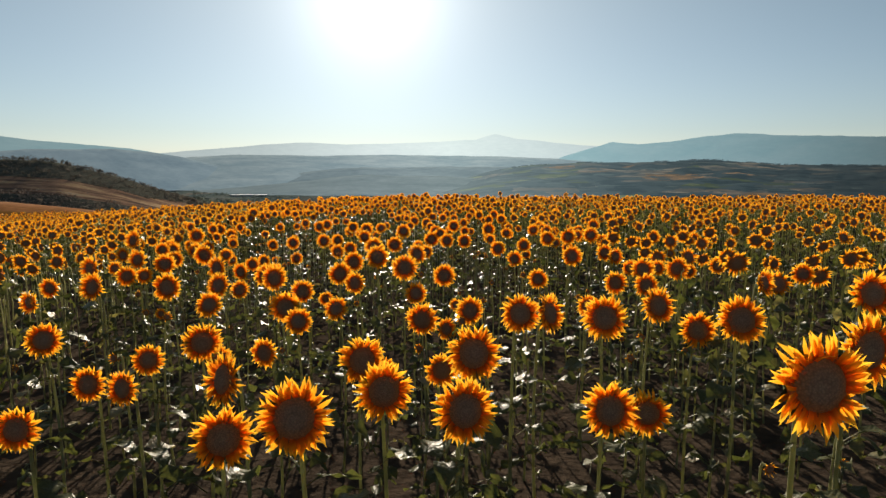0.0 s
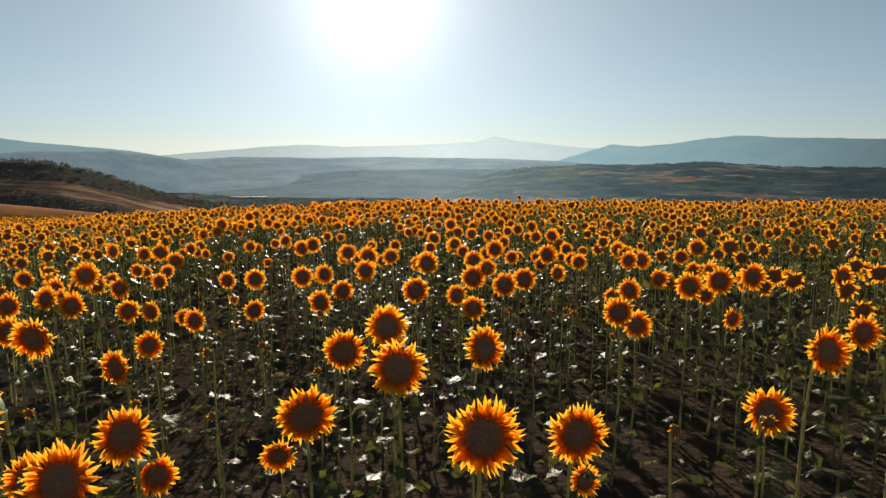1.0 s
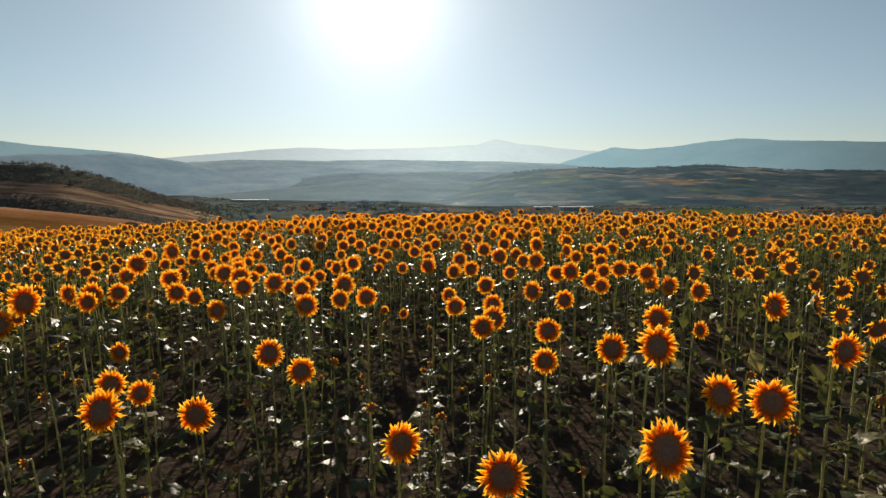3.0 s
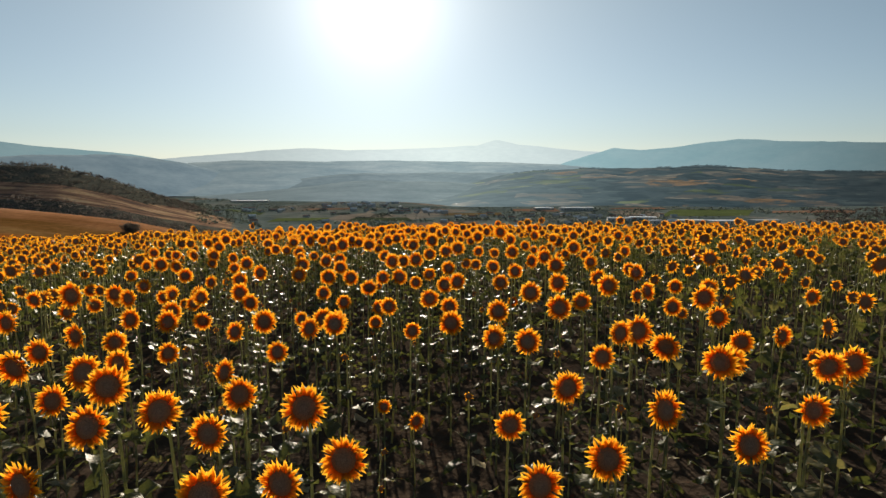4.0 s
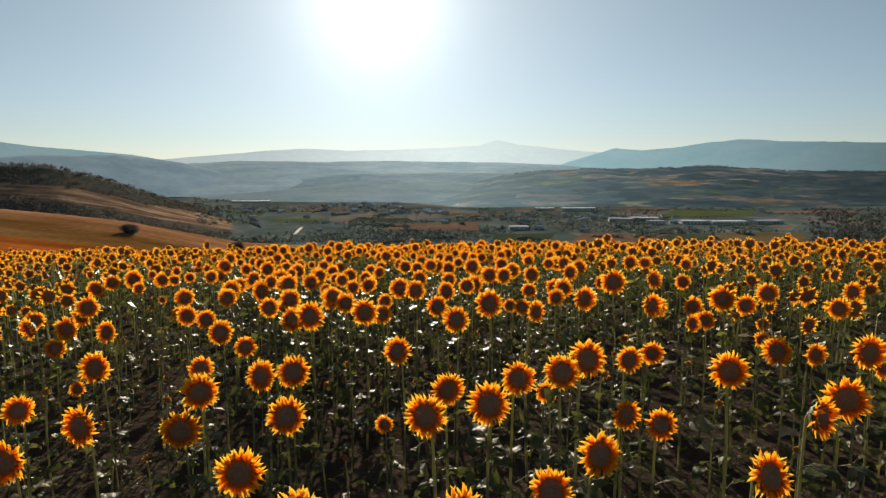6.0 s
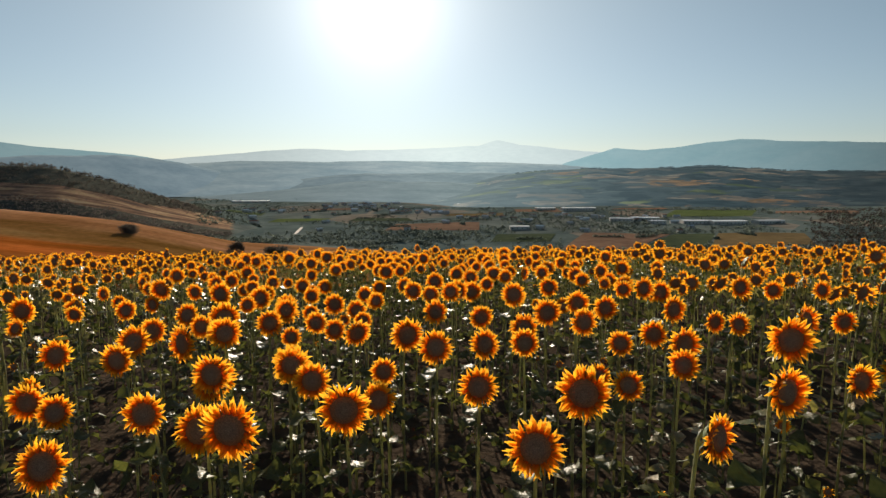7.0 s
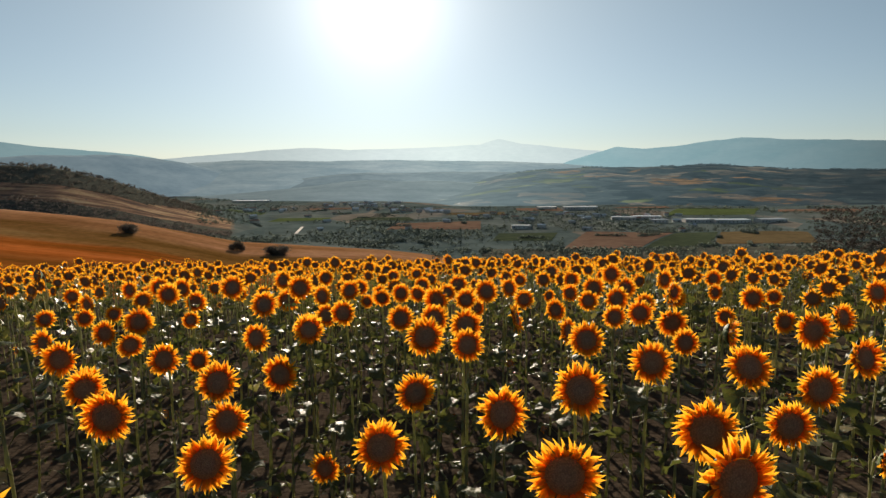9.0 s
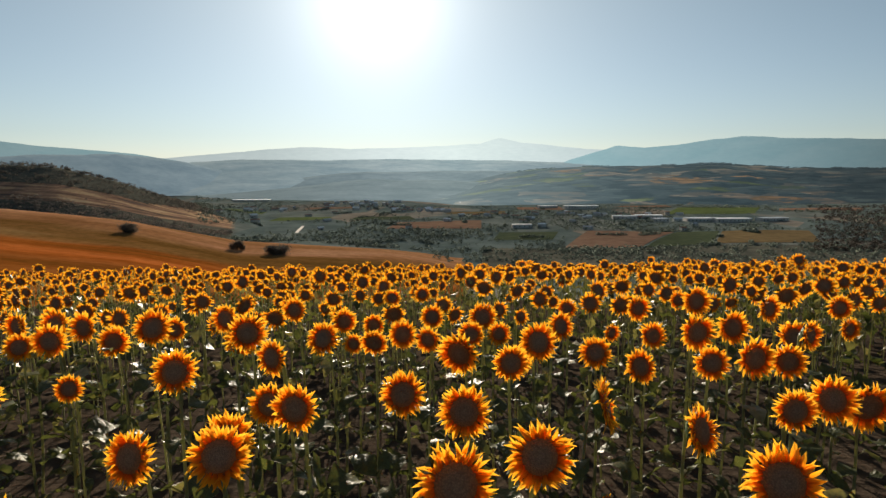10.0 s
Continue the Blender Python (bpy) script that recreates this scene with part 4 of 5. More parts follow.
PLANTS_M = [
    (-5.53, 24.20, 1.07, 0.23), (-3.50, 24.23, 1.30, 0.24), (-4.78, 24.29, 1.21, 0.27), (-1.84, 24.30, 1.55, 0.24), (-4.18, 24.32, 1.17, 0.26), (-2.10, 24.33, 1.50, 0.23),
    (-0.78, 24.39, 1.53, 0.25), (-5.24, 24.41, 1.26, 0.20), (-1.65, 24.46, 1.58, 0.25), (-2.53, 24.51, 1.36, 0.24), (-6.12, 24.62, 1.10, 0.26), (0.25, 24.63, 1.57, 0.25),
    (-4.21, 24.70, 1.27, 0.26), (-1.30, 24.72, 1.49, 0.20), (0.46, 24.76, 1.43, 0.20), (1.17, 24.90, 1.47, 0.22), (-4.29, 24.92, 1.36, 0.20), (-3.86, 24.93, 1.30, 0.25),
    (-3.64, 24.96, 1.32, 0.26), (-8.59, 25.12, 1.15, 0.26), (-1.00, 25.12, 1.41, 0.20), (-5.40, 25.51, 1.16, 0.27), (-2.93, 25.54, 1.29, 0.25), 
]
PLANTS_N = [
    (-4.25, 25.76, 1.26, 0.20), (1.52, 25.87, 1.56, 0.20), (-1.75, 25.89, 1.54, 0.22), (0.91, 25.92, 1.56, 0.20), (-2.44, 26.03, 1.43, 0.25),
    (0.18, 26.09, 1.55, 0.22), (-4.62, 26.18, 1.27, 0.25), (-4.18, 26.24, 1.49, 0.22), (-3.81, 26.28, 1.40, 0.29), (-0.60, 26.29, 1.50, 0.25), (-1.22, 26.35, 1.55, 0.25),
    (-4.01, 26.42, 1.33, 0.27), (-6.45, 26.59, 0.99, 0.21), (-3.34, 26.60, 1.36, 0.29), (-2.10, 26.62, 1.44, 0.29), (0.70, 26.68, 1.53, 0.23),
    (1.60, 26.75, 1.53, 0.24), (-7.47, 26.83, 0.97, 0.25), (-6.93, 26.92, 1.10, 0.27), (-5.06, 26.93, 1.20, 0.21), (-7.32, 26.95, 1.02, 0.25),
]
PLANTS_O = [
    (-2.62, 27.02, 1.32, 0.24), (-3.60, 27.04, 1.35, 0.24), (-5.31, 27.06, 1.21, 0.24), (-4.20, 27.07, 1.38, 0.25), (-6.20, 27.08, 1.02, 0.25), (-3.22, 27.10, 1.21, 0.22),
    (-1.70, 27.15, 1.28, 0.20), (-3.77, 27.21, 1.39, 0.22), (-0.70, 27.21, 1.55, 0.29), (-4.27, 27.22, 1.27, 0.26), (-1.30, 27.32, 1.35, 0.21),
    (-3.21, 27.35, 1.30, 0.18), (-2.29, 27.48, 1.45, 0.21), (-3.83, 27.48, 1.30, 0.28), (-1.79, 27.49, 1.22, 0.17), (-5.61, 27.52, 1.10, 0.20), (-4.39, 27.61, 1.16, 0.30),
    (-5.08, 27.63, 1.28, 0.24), (-2.88, 27.67, 1.36, 0.26), (-1.15, 27.69, 1.38, 0.26), (-1.84, 27.75, 1.52, 0.21), (-4.45, 27.95, 1.38, 0.24), (-2.52, 27.97, 1.29, 0.24),
]
PLANTS_P = [
    (-1.50, 27.99, 1.29, 0.20), (-5.74, 27.99, 1.20, 0.26), (-5.19, 28.06, 1.28, 0.27), (-4.83, 28.10, 1.26, 0.30), (-4.54, 28.10, 1.35, 0.23), (-3.50, 28.15, 1.33, 0.23),
    (-4.76, 28.29, 1.34, 0.21), (-1.12, 28.36, 1.26, 0.23), (-3.87, 28.41, 1.34, 0.17), (-5.23, 28.44, 1.26, 0.23), (-3.13, 28.44, 1.23, 0.31), (-4.09, 28.45, 1.21, 0.19),
    (0.21, 28.52, 1.33, 0.28), (-8.55, 28.55, 0.92, 0.27), (-2.15, 28.55, 1.26, 0.26), (-0.88, 28.59, 1.41, 0.25), (-1.94, 28.64, 1.37, 0.26),
    (-4.36, 28.77, 1.24, 0.25), (0.71, 28.79, 1.25, 0.24), (-3.80, 28.84, 1.16, 0.21), (-4.79, 28.86, 1.27, 0.30), (-2.48, 29.03, 1.23, 0.24), (-1.58, 29.09, 1.35, 0.24),
]
PLANTS_Q = [
    (-1.31, 29.11, 1.30, 0.25), (-5.28, 29.22, 1.20, 0.25), (-4.33, 29.22, 1.25, 0.23), (-6.94, 29.22, 1.07, 0.20), (-1.27, 29.28, 1.25, 0.22), (0.35, 29.29, 1.43, 0.20),
    (-3.62, 29.37, 1.11, 0.20), (-5.95, 29.37, 1.21, 0.21), (-4.15, 29.44, 1.17, 0.19), (-4.38, 29.45, 1.17, 0.24), (-2.13, 29.46, 1.35, 0.26), (-6.57, 29.54, 1.13, 0.20),
    (-2.91, 29.56, 1.15, 0.27), (-4.85, 29.66, 1.20, 0.19), (-0.96, 29.73, 1.35, 0.20), (-2.75, 29.74, 1.32, 0.23), (-3.75, 29.80, 1.11, 0.23),
    (-5.21, 29.81, 1.06, 0.20), (1.17, 29.83, 1.32, 0.21), (0.31, 29.84, 1.35, 0.26), (-0.70, 29.88, 1.33, 0.26), (-4.51, 29.89, 1.14, 0.26), (-3.55, 29.93, 1.18, 0.21),
]
PLANTS_R = [
    (-1.52, 30.04, 1.10, 0.20), (-2.97, 30.04, 1.23, 0.22), (-2.04, 30.11, 1.18, 0.25), (-4.06, 30.24, 1.07, 0.27), (-4.91, 30.30, 1.13, 0.27), (-0.36, 30.30, 1.20, 0.27),
    (-3.62, 30.31, 1.10, 0.22), (-2.67, 30.41, 1.19, 0.28), (-3.18, 30.46, 1.18, 0.24), (-6.25, 30.50, 1.01, 0.23), (-1.59, 30.54, 1.21, 0.24),
    (-0.38, 30.55, 1.14, 0.24), (-5.51, 30.67, 1.10, 0.30), (-6.24, 30.71, 1.15, 0.30), (-2.30, 30.77, 1.20, 0.17), (-4.44, 30.78, 1.05, 0.21), (-6.00, 30.93, 0.80, 0.23),
    (-3.81, 30.95, 1.03, 0.23), (-0.58, 30.95, 1.16, 0.27), (-2.05, 31.00, 1.25, 0.20), (-3.32, 31.04, 1.13, 0.22), (-2.47, 31.05, 1.05, 0.28), (-1.07, 31.07, 1.19, 0.21),
]
PLANTS_S = [
    (-4.53, 31.24, 1.01, 0.20), (-6.07, 31.26, 1.00, 0.24), (-2.94, 31.30, 1.13, 0.26), (-2.17, 31.32, 1.23, 0.22), (-5.21, 31.48, 0.93, 0.28), (-1.51, 31.51, 1.21, 0.21),
    (-5.90, 31.55, 1.05, 0.27), (-3.71, 31.66, 0.98, 0.23), (-0.62, 31.68, 1.03, 0.20), (-5.49, 31.76, 0.96, 0.21), (-2.45, 31.77, 1.10, 0.24),
    (-6.56, 31.85, 1.11, 0.25), (-4.81, 31.86, 0.96, 0.25), (-3.43, 31.87, 1.17, 0.18), (-0.96, 31.96, 1.10, 0.26), (-5.73, 32.16, 0.84, 0.23),
    (-1.31, 32.23, 1.15, 0.26), (-2.08, 32.24, 1.07, 0.18), (-4.57, 32.24, 0.87, 0.24), (-5.95, 32.27, 0.96, 0.24), (-3.68, 32.34, 1.08, 0.26), (-3.42, 32.40, 1.14, 0.21),
]
PLANTS_T = [
    (-2.63, 32.46, 1.02, 0.25), (-5.40, 32.47, 0.89, 0.23), (-5.18, 32.49, 0.88, 0.17), (-4.46, 32.54, 1.07, 0.21), (-1.59, 32.67, 1.00, 0.23), (-4.50, 32.72, 1.04, 0.21),
    (-0.80, 32.72, 1.10, 0.22), (-4.88, 32.76, 0.95, 0.22), (0.50, 32.81, 1.07, 0.23), (-4.28, 32.84, 1.11, 0.17), (-5.83, 32.86, 0.87, 0.19),
    (-6.46, 32.87, 0.88, 0.21), (-0.02, 32.87, 1.04, 0.27), (-2.31, 32.95, 1.05, 0.18), (-3.63, 32.99, 1.03, 0.23), (-4.44, 33.05, 1.04, 0.17), (-2.09, 33.06, 1.05, 0.22),
    (-2.61, 33.11, 0.89, 0.24), (-3.01, 33.17, 0.98, 0.25), (-6.27, 33.31, 0.83, 0.23), (-1.74, 33.33, 0.91, 0.25), (-3.92, 33.53, 0.89, 0.24),
]
PLANTS_U = [
    (-5.06, 33.53, 1.01, 0.23), (-4.57, 33.54, 1.08, 0.20), (-1.21, 33.54, 0.90, 0.17), (-3.38, 33.54, 1.05, 0.19), (-2.34, 33.62, 1.02, 0.20), (-6.19, 33.67, 0.83, 0.26),
    (-2.08, 33.70, 1.02, 0.23), (-7.61, 33.77, 0.80, 0.21), (-5.83, 33.88, 0.79, 0.17), (-3.18, 33.96, 1.03, 0.23), (-1.74, 33.97, 0.91, 0.21), (-2.82, 34.07, 0.93, 0.21),
    (-4.44, 34.14, 1.00, 0.21), (-2.50, 34.23, 0.79, 0.23), (-4.93, 34.24, 1.01, 0.26), (-2.13, 34.30, 0.99, 0.25), (-6.25, 34.37, 0.92, 0.24), (-5.15, 34.47, 1.04, 0.21),
    (-1.25, 34.57, 0.89, 0.22), (-6.62, 34.59, 0.81, 0.20), (-5.72, 34.64, 0.93, 0.27), (-4.20, 34.66, 0.82, 0.22), (-3.53, 34.70, 0.86, 0.21), (-4.01, 34.78, 0.84, 0.22),
]
PLANTS_V = [
    (-2.88, 34.84, 0.88, 0.23), (-6.32, 34.84, 0.88, 0.24), (-4.85, 35.07, 0.95, 0.21), (-0.54, 35.21, 0.75, 0.20), (-3.40, 35.44, 0.80, 0.25), (-0.42, 35.52, 0.85, 0.23),
    (-3.82, 35.59, 0.76, 0.21), (-0.96, 35.61, 0.82, 0.26), (-4.27, 36.82, 0.65, 0.20), (-3.96, 37.14, 0.62, 0.20),
]
PLANTS = PLANTS_A + PLANTS_B + PLANTS_C + PLANTS_D + PLANTS_E + PLANTS_F + PLANTS_G + PLANTS_H + PLANTS_I + PLANTS_J + PLANTS_K + PLANTS_L + PLANTS_M + PLANTS_N + PLANTS_O + PLANTS_P + PLANTS_Q + PLANTS_R + PLANTS_S + PLANTS_T + PLANTS_U + PLANTS_V


def scatter():
    """The other plants of the field, sown unevenly."""
    rng = random.Random(21)
    cell, grid, out = 0.34, {}, []
    for x, y, z, wide in PLANTS:
        grid.setdefault((int(x // cell), int(y // cell)), []).append((x, y))
    for _ in range(90000):
        x, y = rng.uniform(-46, 40), rng.uniform(-6, 63)
        if noise.noise(Vector((x * 0.45, y * 0.45, 3.1))) < rng.uniform(-0.75, 0.05):
            continue
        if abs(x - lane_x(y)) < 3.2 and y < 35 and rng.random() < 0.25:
            continue
        gx, gy = int(x // cell), int(y // cell)
        if any((x - a) ** 2 + (y - b) ** 2 < (0.115 if y < 33 else 0.14) for i in (-1, 0, 1) for j in (-1, 0, 1) for a, b in grid.get((gx + i, gy + j), ())):
            continue
        grid.setdefault((gx, gy), []).append((x, y))
        out.append((x, y))
    return out


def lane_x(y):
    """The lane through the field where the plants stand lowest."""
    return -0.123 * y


TURNED = ((-3.01, 33.17, 1.3), (-2.61, 33.11, 0.7), (-1.75, 25.9, 0.6))  # flowers that look aside: x, y, turn
SIZES = (0.85, 0.95, 1.03, 1.1, 1.18, 1.27, 1.38)
HEAD_WIDE = 0.214  # across the petals of a flower of size 1


def sow():
    rng = random.Random(5)
    far_plans = [plant_plan(rng, False, False, PETALS, size) for size in (0.9, 1.0, 1.05, 1.1, 1.15, 1.2, 1.25, 1.3)]
    edge_plans = [[row for k, row in enumerate(plant_plan(rng, False)) if row[0] in ("stem", "seed_disc") or row[0] == "petal" and k % 4 == 0 or row[0] == "leaf" and k % 2 == 0] for _ in range(3)]
    crest_plans = [[row for k, row in enumerate(plan) if row[0] != "leaf" or k % 3 == 0] for plan in far_plans]
    mid_plans = [plant_plan(rng, True, False, PETALS_MID, size) for size in SIZES for _ in range(2)]
    leafy_plans = [[row for row in plan if row[0] in ("stem", "leaf")] for plan in far_plans]
    bud_plans = [plant_plan(rng, True, True, PETALS_MID) for _ in range(4)]
    whole = [build_plant(plant_plan(rng, large=size), False, size) for size in SIZES for _ in range(2)]
    loose = [build_plant(plant_plan(rng, large=size), True, size) for size in SIZES]
    used = set()

    def stand(ob, m):
        if ob.name in used:
            copy_thing(ob, m @ Matrix.Scale(1 / ob.scale.x, 4))
        else:
            used.add(ob.name)
            ob.matrix_basis = m

    def fitting(x, y, z, wide):
        """The index of the size whose flower comes nearest to that width on a plant of that height."""
        want = wide / HEAD_WIDE / ((z - float(land(x, y))) / PLANT)
        return min(range(len(SIZES)), key=lambda k: abs(SIZES[k] - want))

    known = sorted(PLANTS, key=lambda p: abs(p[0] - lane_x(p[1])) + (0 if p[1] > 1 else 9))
    parts = {}
    for n, (x, y, z, wide) in enumerate(known):
        yaw = next((turn for a, b, turn in TURNED if math.hypot(x - a, y - b) < 0.12), rng.gauss(0, 0.24))
        m, k = plant_pose(x, y, z, yaw), fitting(x, y, z, wide)
        if n < 18:
            stand(loose[k], m)
        elif n < 296:
            stand(whole[2 * k + rng.randrange(2)], m)
        else:
            parts.setdefault(id(mid_plans), (mid_plans, []))[1].append((2 * k + rng.randrange(2), m))
    for ob in whole + loose:
        if ob.name not in used:
            for o in (*ob.children_recursive, ob):
                bpy.data.objects.remove(o)
    others, margins = scatter(), []
    for x, y in others:
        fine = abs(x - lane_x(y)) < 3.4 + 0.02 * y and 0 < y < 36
        outlying = abs(x + 0.066 * y) > 0.80 * max(y + 1, 3) + 2
        if outlying and rng.random() < 0.85 or y > 51 and rng.random() < 0.5:
            if outlying and -4 < y < 45:
                margins.append((x, y))
            continue
        soil = float(land(x, y))
        z = soil + PLANT * rng.gauss(0.96, 0.065)
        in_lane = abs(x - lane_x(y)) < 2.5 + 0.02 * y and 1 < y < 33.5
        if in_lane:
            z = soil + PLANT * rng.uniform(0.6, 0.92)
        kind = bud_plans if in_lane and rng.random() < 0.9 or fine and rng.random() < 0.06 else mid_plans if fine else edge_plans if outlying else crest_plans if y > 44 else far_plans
        gap = noise.noise(Vector((x * 0.75, y * 0.75, 8.0)))
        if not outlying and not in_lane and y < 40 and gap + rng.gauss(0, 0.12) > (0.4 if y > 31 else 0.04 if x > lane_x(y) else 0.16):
            kind, z = leafy_plans, z - 0.12
        m = plant_pose(x, y, z, rng.gauss(0, 0.3), soil)
        parts.setdefault(id(kind), (kind, []))[1].append((rng.randrange(len(kind)), m))
    sparse = random.Random(6)
    for x, y in margins:
        if sparse.random() < 0.5:
            soil = float(land(x, y))
            m = plant_pose(x, y, soil + PLANT * sparse.gauss(0.94, 0.06), sparse.gauss(0, 0.3), soil)
            parts.setdefault(id(edge_plans), (edge_plans, []))[1].append((sparse.randrange(3), m))
    slots_of = {STEM.name: 0, DISC.name: 1, BRACT.name: 2, PETAL.name: 3, LEAF.name: 4}
    v_all, t_all, uv_all, s_all, n = [], [], [], [], 0
    for kind, rows in parts.values():
        for index in range(len(kind)):
            v, t, uv = join_geo([(geo, m) for _, geo, m, _ in kind[index]])
            slots = np.concatenate([np.full(len(geo[1]), slots_of[mat.name]) for _, geo, _, mat in kind[index]])
            for k, m in rows:
                if k == index:
                    mm = np.array(m)
                    v_all.append(v @ mm[:3, :3].T + mm[:3, 3])
                    t_all.append(t + n)
                    uv_all.append(uv)
                    s_all.append(slots)
                    n += len(v)
    mesh = tri_mesh("sunflower_field", np.concatenate(v_all), np.concatenate(t_all), np.concatenate(uv_all), [STEM, DISC, BRACT, PETAL, LEAF], np.concatenate(s_all))
    tagged(new("sunflower_field", mesh), "dense field of blooming orange sunflowers on a rounded hill", "sunflower field", kind="stuff")


sow()


# ---- trees and buildings of the valley ----
def clump_geo(rng, wide, tall, leaves, size, low=0.16):
    """A crown: many small leaf clusters spread through uneven lobes."""
    lobes = [(Vector((rng.uniform(-0.32, 0.32) * wide, rng.uniform(-0.32, 0.32) * wide, tall * rng.uniform(low, low + 0.5))), rng.uniform(0.2, 0.34)) for _ in range(9)]
    v, t = [], []
    for _ in range(leaves):
        c, r = rng.choice(lobes)
        p = c + Vector((rng.gauss(0, 0.46) * r * wide, rng.gauss(0, 0.46) * r * wide, rng.gauss(0, 0.46) * r * tall))
        p.z = max(p.z, 0.02 * tall)
        n = len(v)
        for _ in range(4):
            v.append(tuple(p + Vector((rng.uniform(-1, 1), rng.uniform(-1, 1), rng.uniform(-1, 1))) * size))
        t += [(n, n + 1, n + 2), (n, n + 2, n + 3), (n, n + 1, n + 3)]
    return np.array(v), np.array(t), np.zeros((len(v), 2))


def tree(u, d, wide, tall, label, seed):
    rng = random.Random(seed)
    base = new("tree")
    base.location = spot(u, d, -0.2)
    trunk_rows = [(0.0, 0.05), (0.25, 0.035), (0.55, 0.02)]
    trunk = stem_geo([(0.02 * wide * math.sin(3 * h), 0, h * tall) for h, _ in trunk_rows], [r * tall for _, r in trunk_rows], 7)
    limbs = [stem_geo([(0, 0, 0.3 * tall), (math.cos(a) * 0.16 * wide, math.sin(a) * 0.16 * wide, 0.5 * tall), (math.cos(a) * 0.3 * wide, math.sin(a) * 0.3 * wide, 0.62 * tall)], [0.02 * tall, 0.013 * tall, 0.006 * tall], 5) for a in (0.4, 1.9, 3.3, 4.9)]
    for name, geo, mat in (("trunk", join_geo([(g, np.eye(4)) for g in (trunk, *limbs)]), BARK), ("crown", clump_geo(rng, wide, tall, 5000, wide * 0.03, 0.08), TREE_LEAF)):
        ob = new(name, tri_mesh(name, *geo, [mat]))
        ob.parent = base
    tagged(base, label, "tree")


tree(-0.527, 715, 23, 14, "dark round broadleaf tree alone on a stubble slope", 1)
tree(-0.352, 742, 17, 17, "dark bushy tree at the foot of the stubble", 2)
tree(-0.285, 728, 30, 13, "low dark thicket on the stubble slope", 3)


def woods(name, label, places, seed, mat, clusters, fine):
    """Trees too far off to count, each a trunkless low crown of leaf clusters."""
    rng = random.Random(seed)
    shapes = [clump_geo(rng, 1.0, 1.0, clusters, fine) for _ in range(12)]
    rounds = [shape[0] * (1, 1, 0.8) - (0, 0, 0.05) for shape in shapes]
    parts, swells = [], []
    for u, d, size in places:
        m = Matrix.Translation(spot(u, d, -0.05 * size)) @ Matrix.Rotation(rng.uniform(0, 6.28), 4, "Z") @ Matrix.Diagonal((size * rng.uniform(0.9, 1.5), size * rng.uniform(0.9, 1.5), size * rng.uniform(0.8, 1.3), 1))
        k = rng.randrange(len(shapes))
        parts.append((shapes[k], m))
        swells.append(rounds[k] @ np.array(m)[:3, :3].T)
    # soft crowns: the leaf clusters shade as the round of the tree that they belong to
    v, t, uv = join_geo(parts)
    swell = np.concatenate(swells)
    swell /= np.linalg.norm(swell, axis=1, keepdims=True) + 1e-9
    faces = np.cross(v[t[:, 1]] - v[t[:, 0]], v[t[:, 2]] - v[t[:, 0]])
    away = (faces * swell[t[:, 0]]).sum(1) < 0
    t[away] = t[away][:, ::-1]
    mesh = tri_mesh(name, v, t, uv, [mat])
    mesh.normals_split_custom_set_from_vertices(swell.tolist())
    tagged(new(name, mesh), label, "woods", kind="stuff")


def wood_places():
    rng = random.Random(31)
    out = []
    while len(out) < 1750:
        u = rng.uniform(-0.85, -0.385)
        edge = np.interp(u, (-1.2, -0.75, -0.5, -0.46, -0.4), (1370, 1340, 1345, 1400, 1450))
        out.append((u, edge - 12 + (1640 - edge) * rng.random() ** 1.15, rng.choice((3, 3.5, 4, 5, 6, 7)) * rng.uniform(0.8, 1.2)))
    # the tall ones that stand out along the crest
    for _ in range(90):
        out.append((rng.uniform(-0.80, -0.42), rng.uniform(1480, 1530), rng.uniform(8, 13)))
    return out


def scrub_places():
    """Bushes between the two stubble slopes, in loose drifts along the fold of the ground."""
    rng = random.Random(33)
    out = []
    while len(out) < 1500:
        u = rng.uniform(-0.85, -0.36)
        edge = np.interp(u, (-0.8, -0.65, -0.55, -0.46, -0.38), (1262, 1252, 1240, 1212, 1190))
        d = rng.uniform(1110, edge + 40)
        if d > edge - 35 and noise.noise(Vector((u * 26, d / 24, 2.0))) < (d - edge + 35) / 60 - 0.1 or noise.noise(Vector((u * 40, d / 16, 6.0))) < -0.3:
            continue
        out.append((u, d, rng.uniform(2.5, 6)))
    while len(out) < 1680:
        out.append((rng.gauss(-0.425, 0.018), rng.gauss(1470, 45), rng.uniform(3, 6)))
    return out


PARCELS = (((0.20, 1010), (0.33, 1010), (0.385, 1240), (0.24, 1250)), ((0.335, 1000), (0.45, 1010), (0.46, 1240), (0.39, 1240)), ((0.455, 1020), (0.63, 1040), (0.61, 1240), (0.465, 1240)),
           ((0.37, 1720), (0.52, 1740), (0.53, 2000), (0.39, 1980)), ((0.12, 1890), (0.20, 1890), (0.19, 2060), (0.12, 2050)), ((0.28, 2010), (0.38, 2020), (0.37, 2090), (0.30, 2080)),
           ((0.56, 1800), (0.70, 1800), (0.70, 1950), (0.56, 1930)), ((-0.10, 1300), (0.06, 1320), (0.06, 1480), (-0.08, 1480)),
           ((-0.30, 1560), (-0.20, 1580), (-0.19, 1680), (-0.28, 1660)), ((-0.16, 1560), (-0.05, 1550), (-0.06, 1640), (-0.15, 1650)), ((-0.24, 1960), (-0.14, 1980), (-0.15, 2050), (-0.23, 2040)),
           ((0.0, 1700), (0.10, 1720), (0.10, 1830), (0.01, 1800)), ((-0.38, 1760), (-0.31, 1760), (-0.30, 1860), (-0.36, 1860)), ((0.08, 1120), (0.18, 1120), (0.19, 1240), (0.09, 1250)))


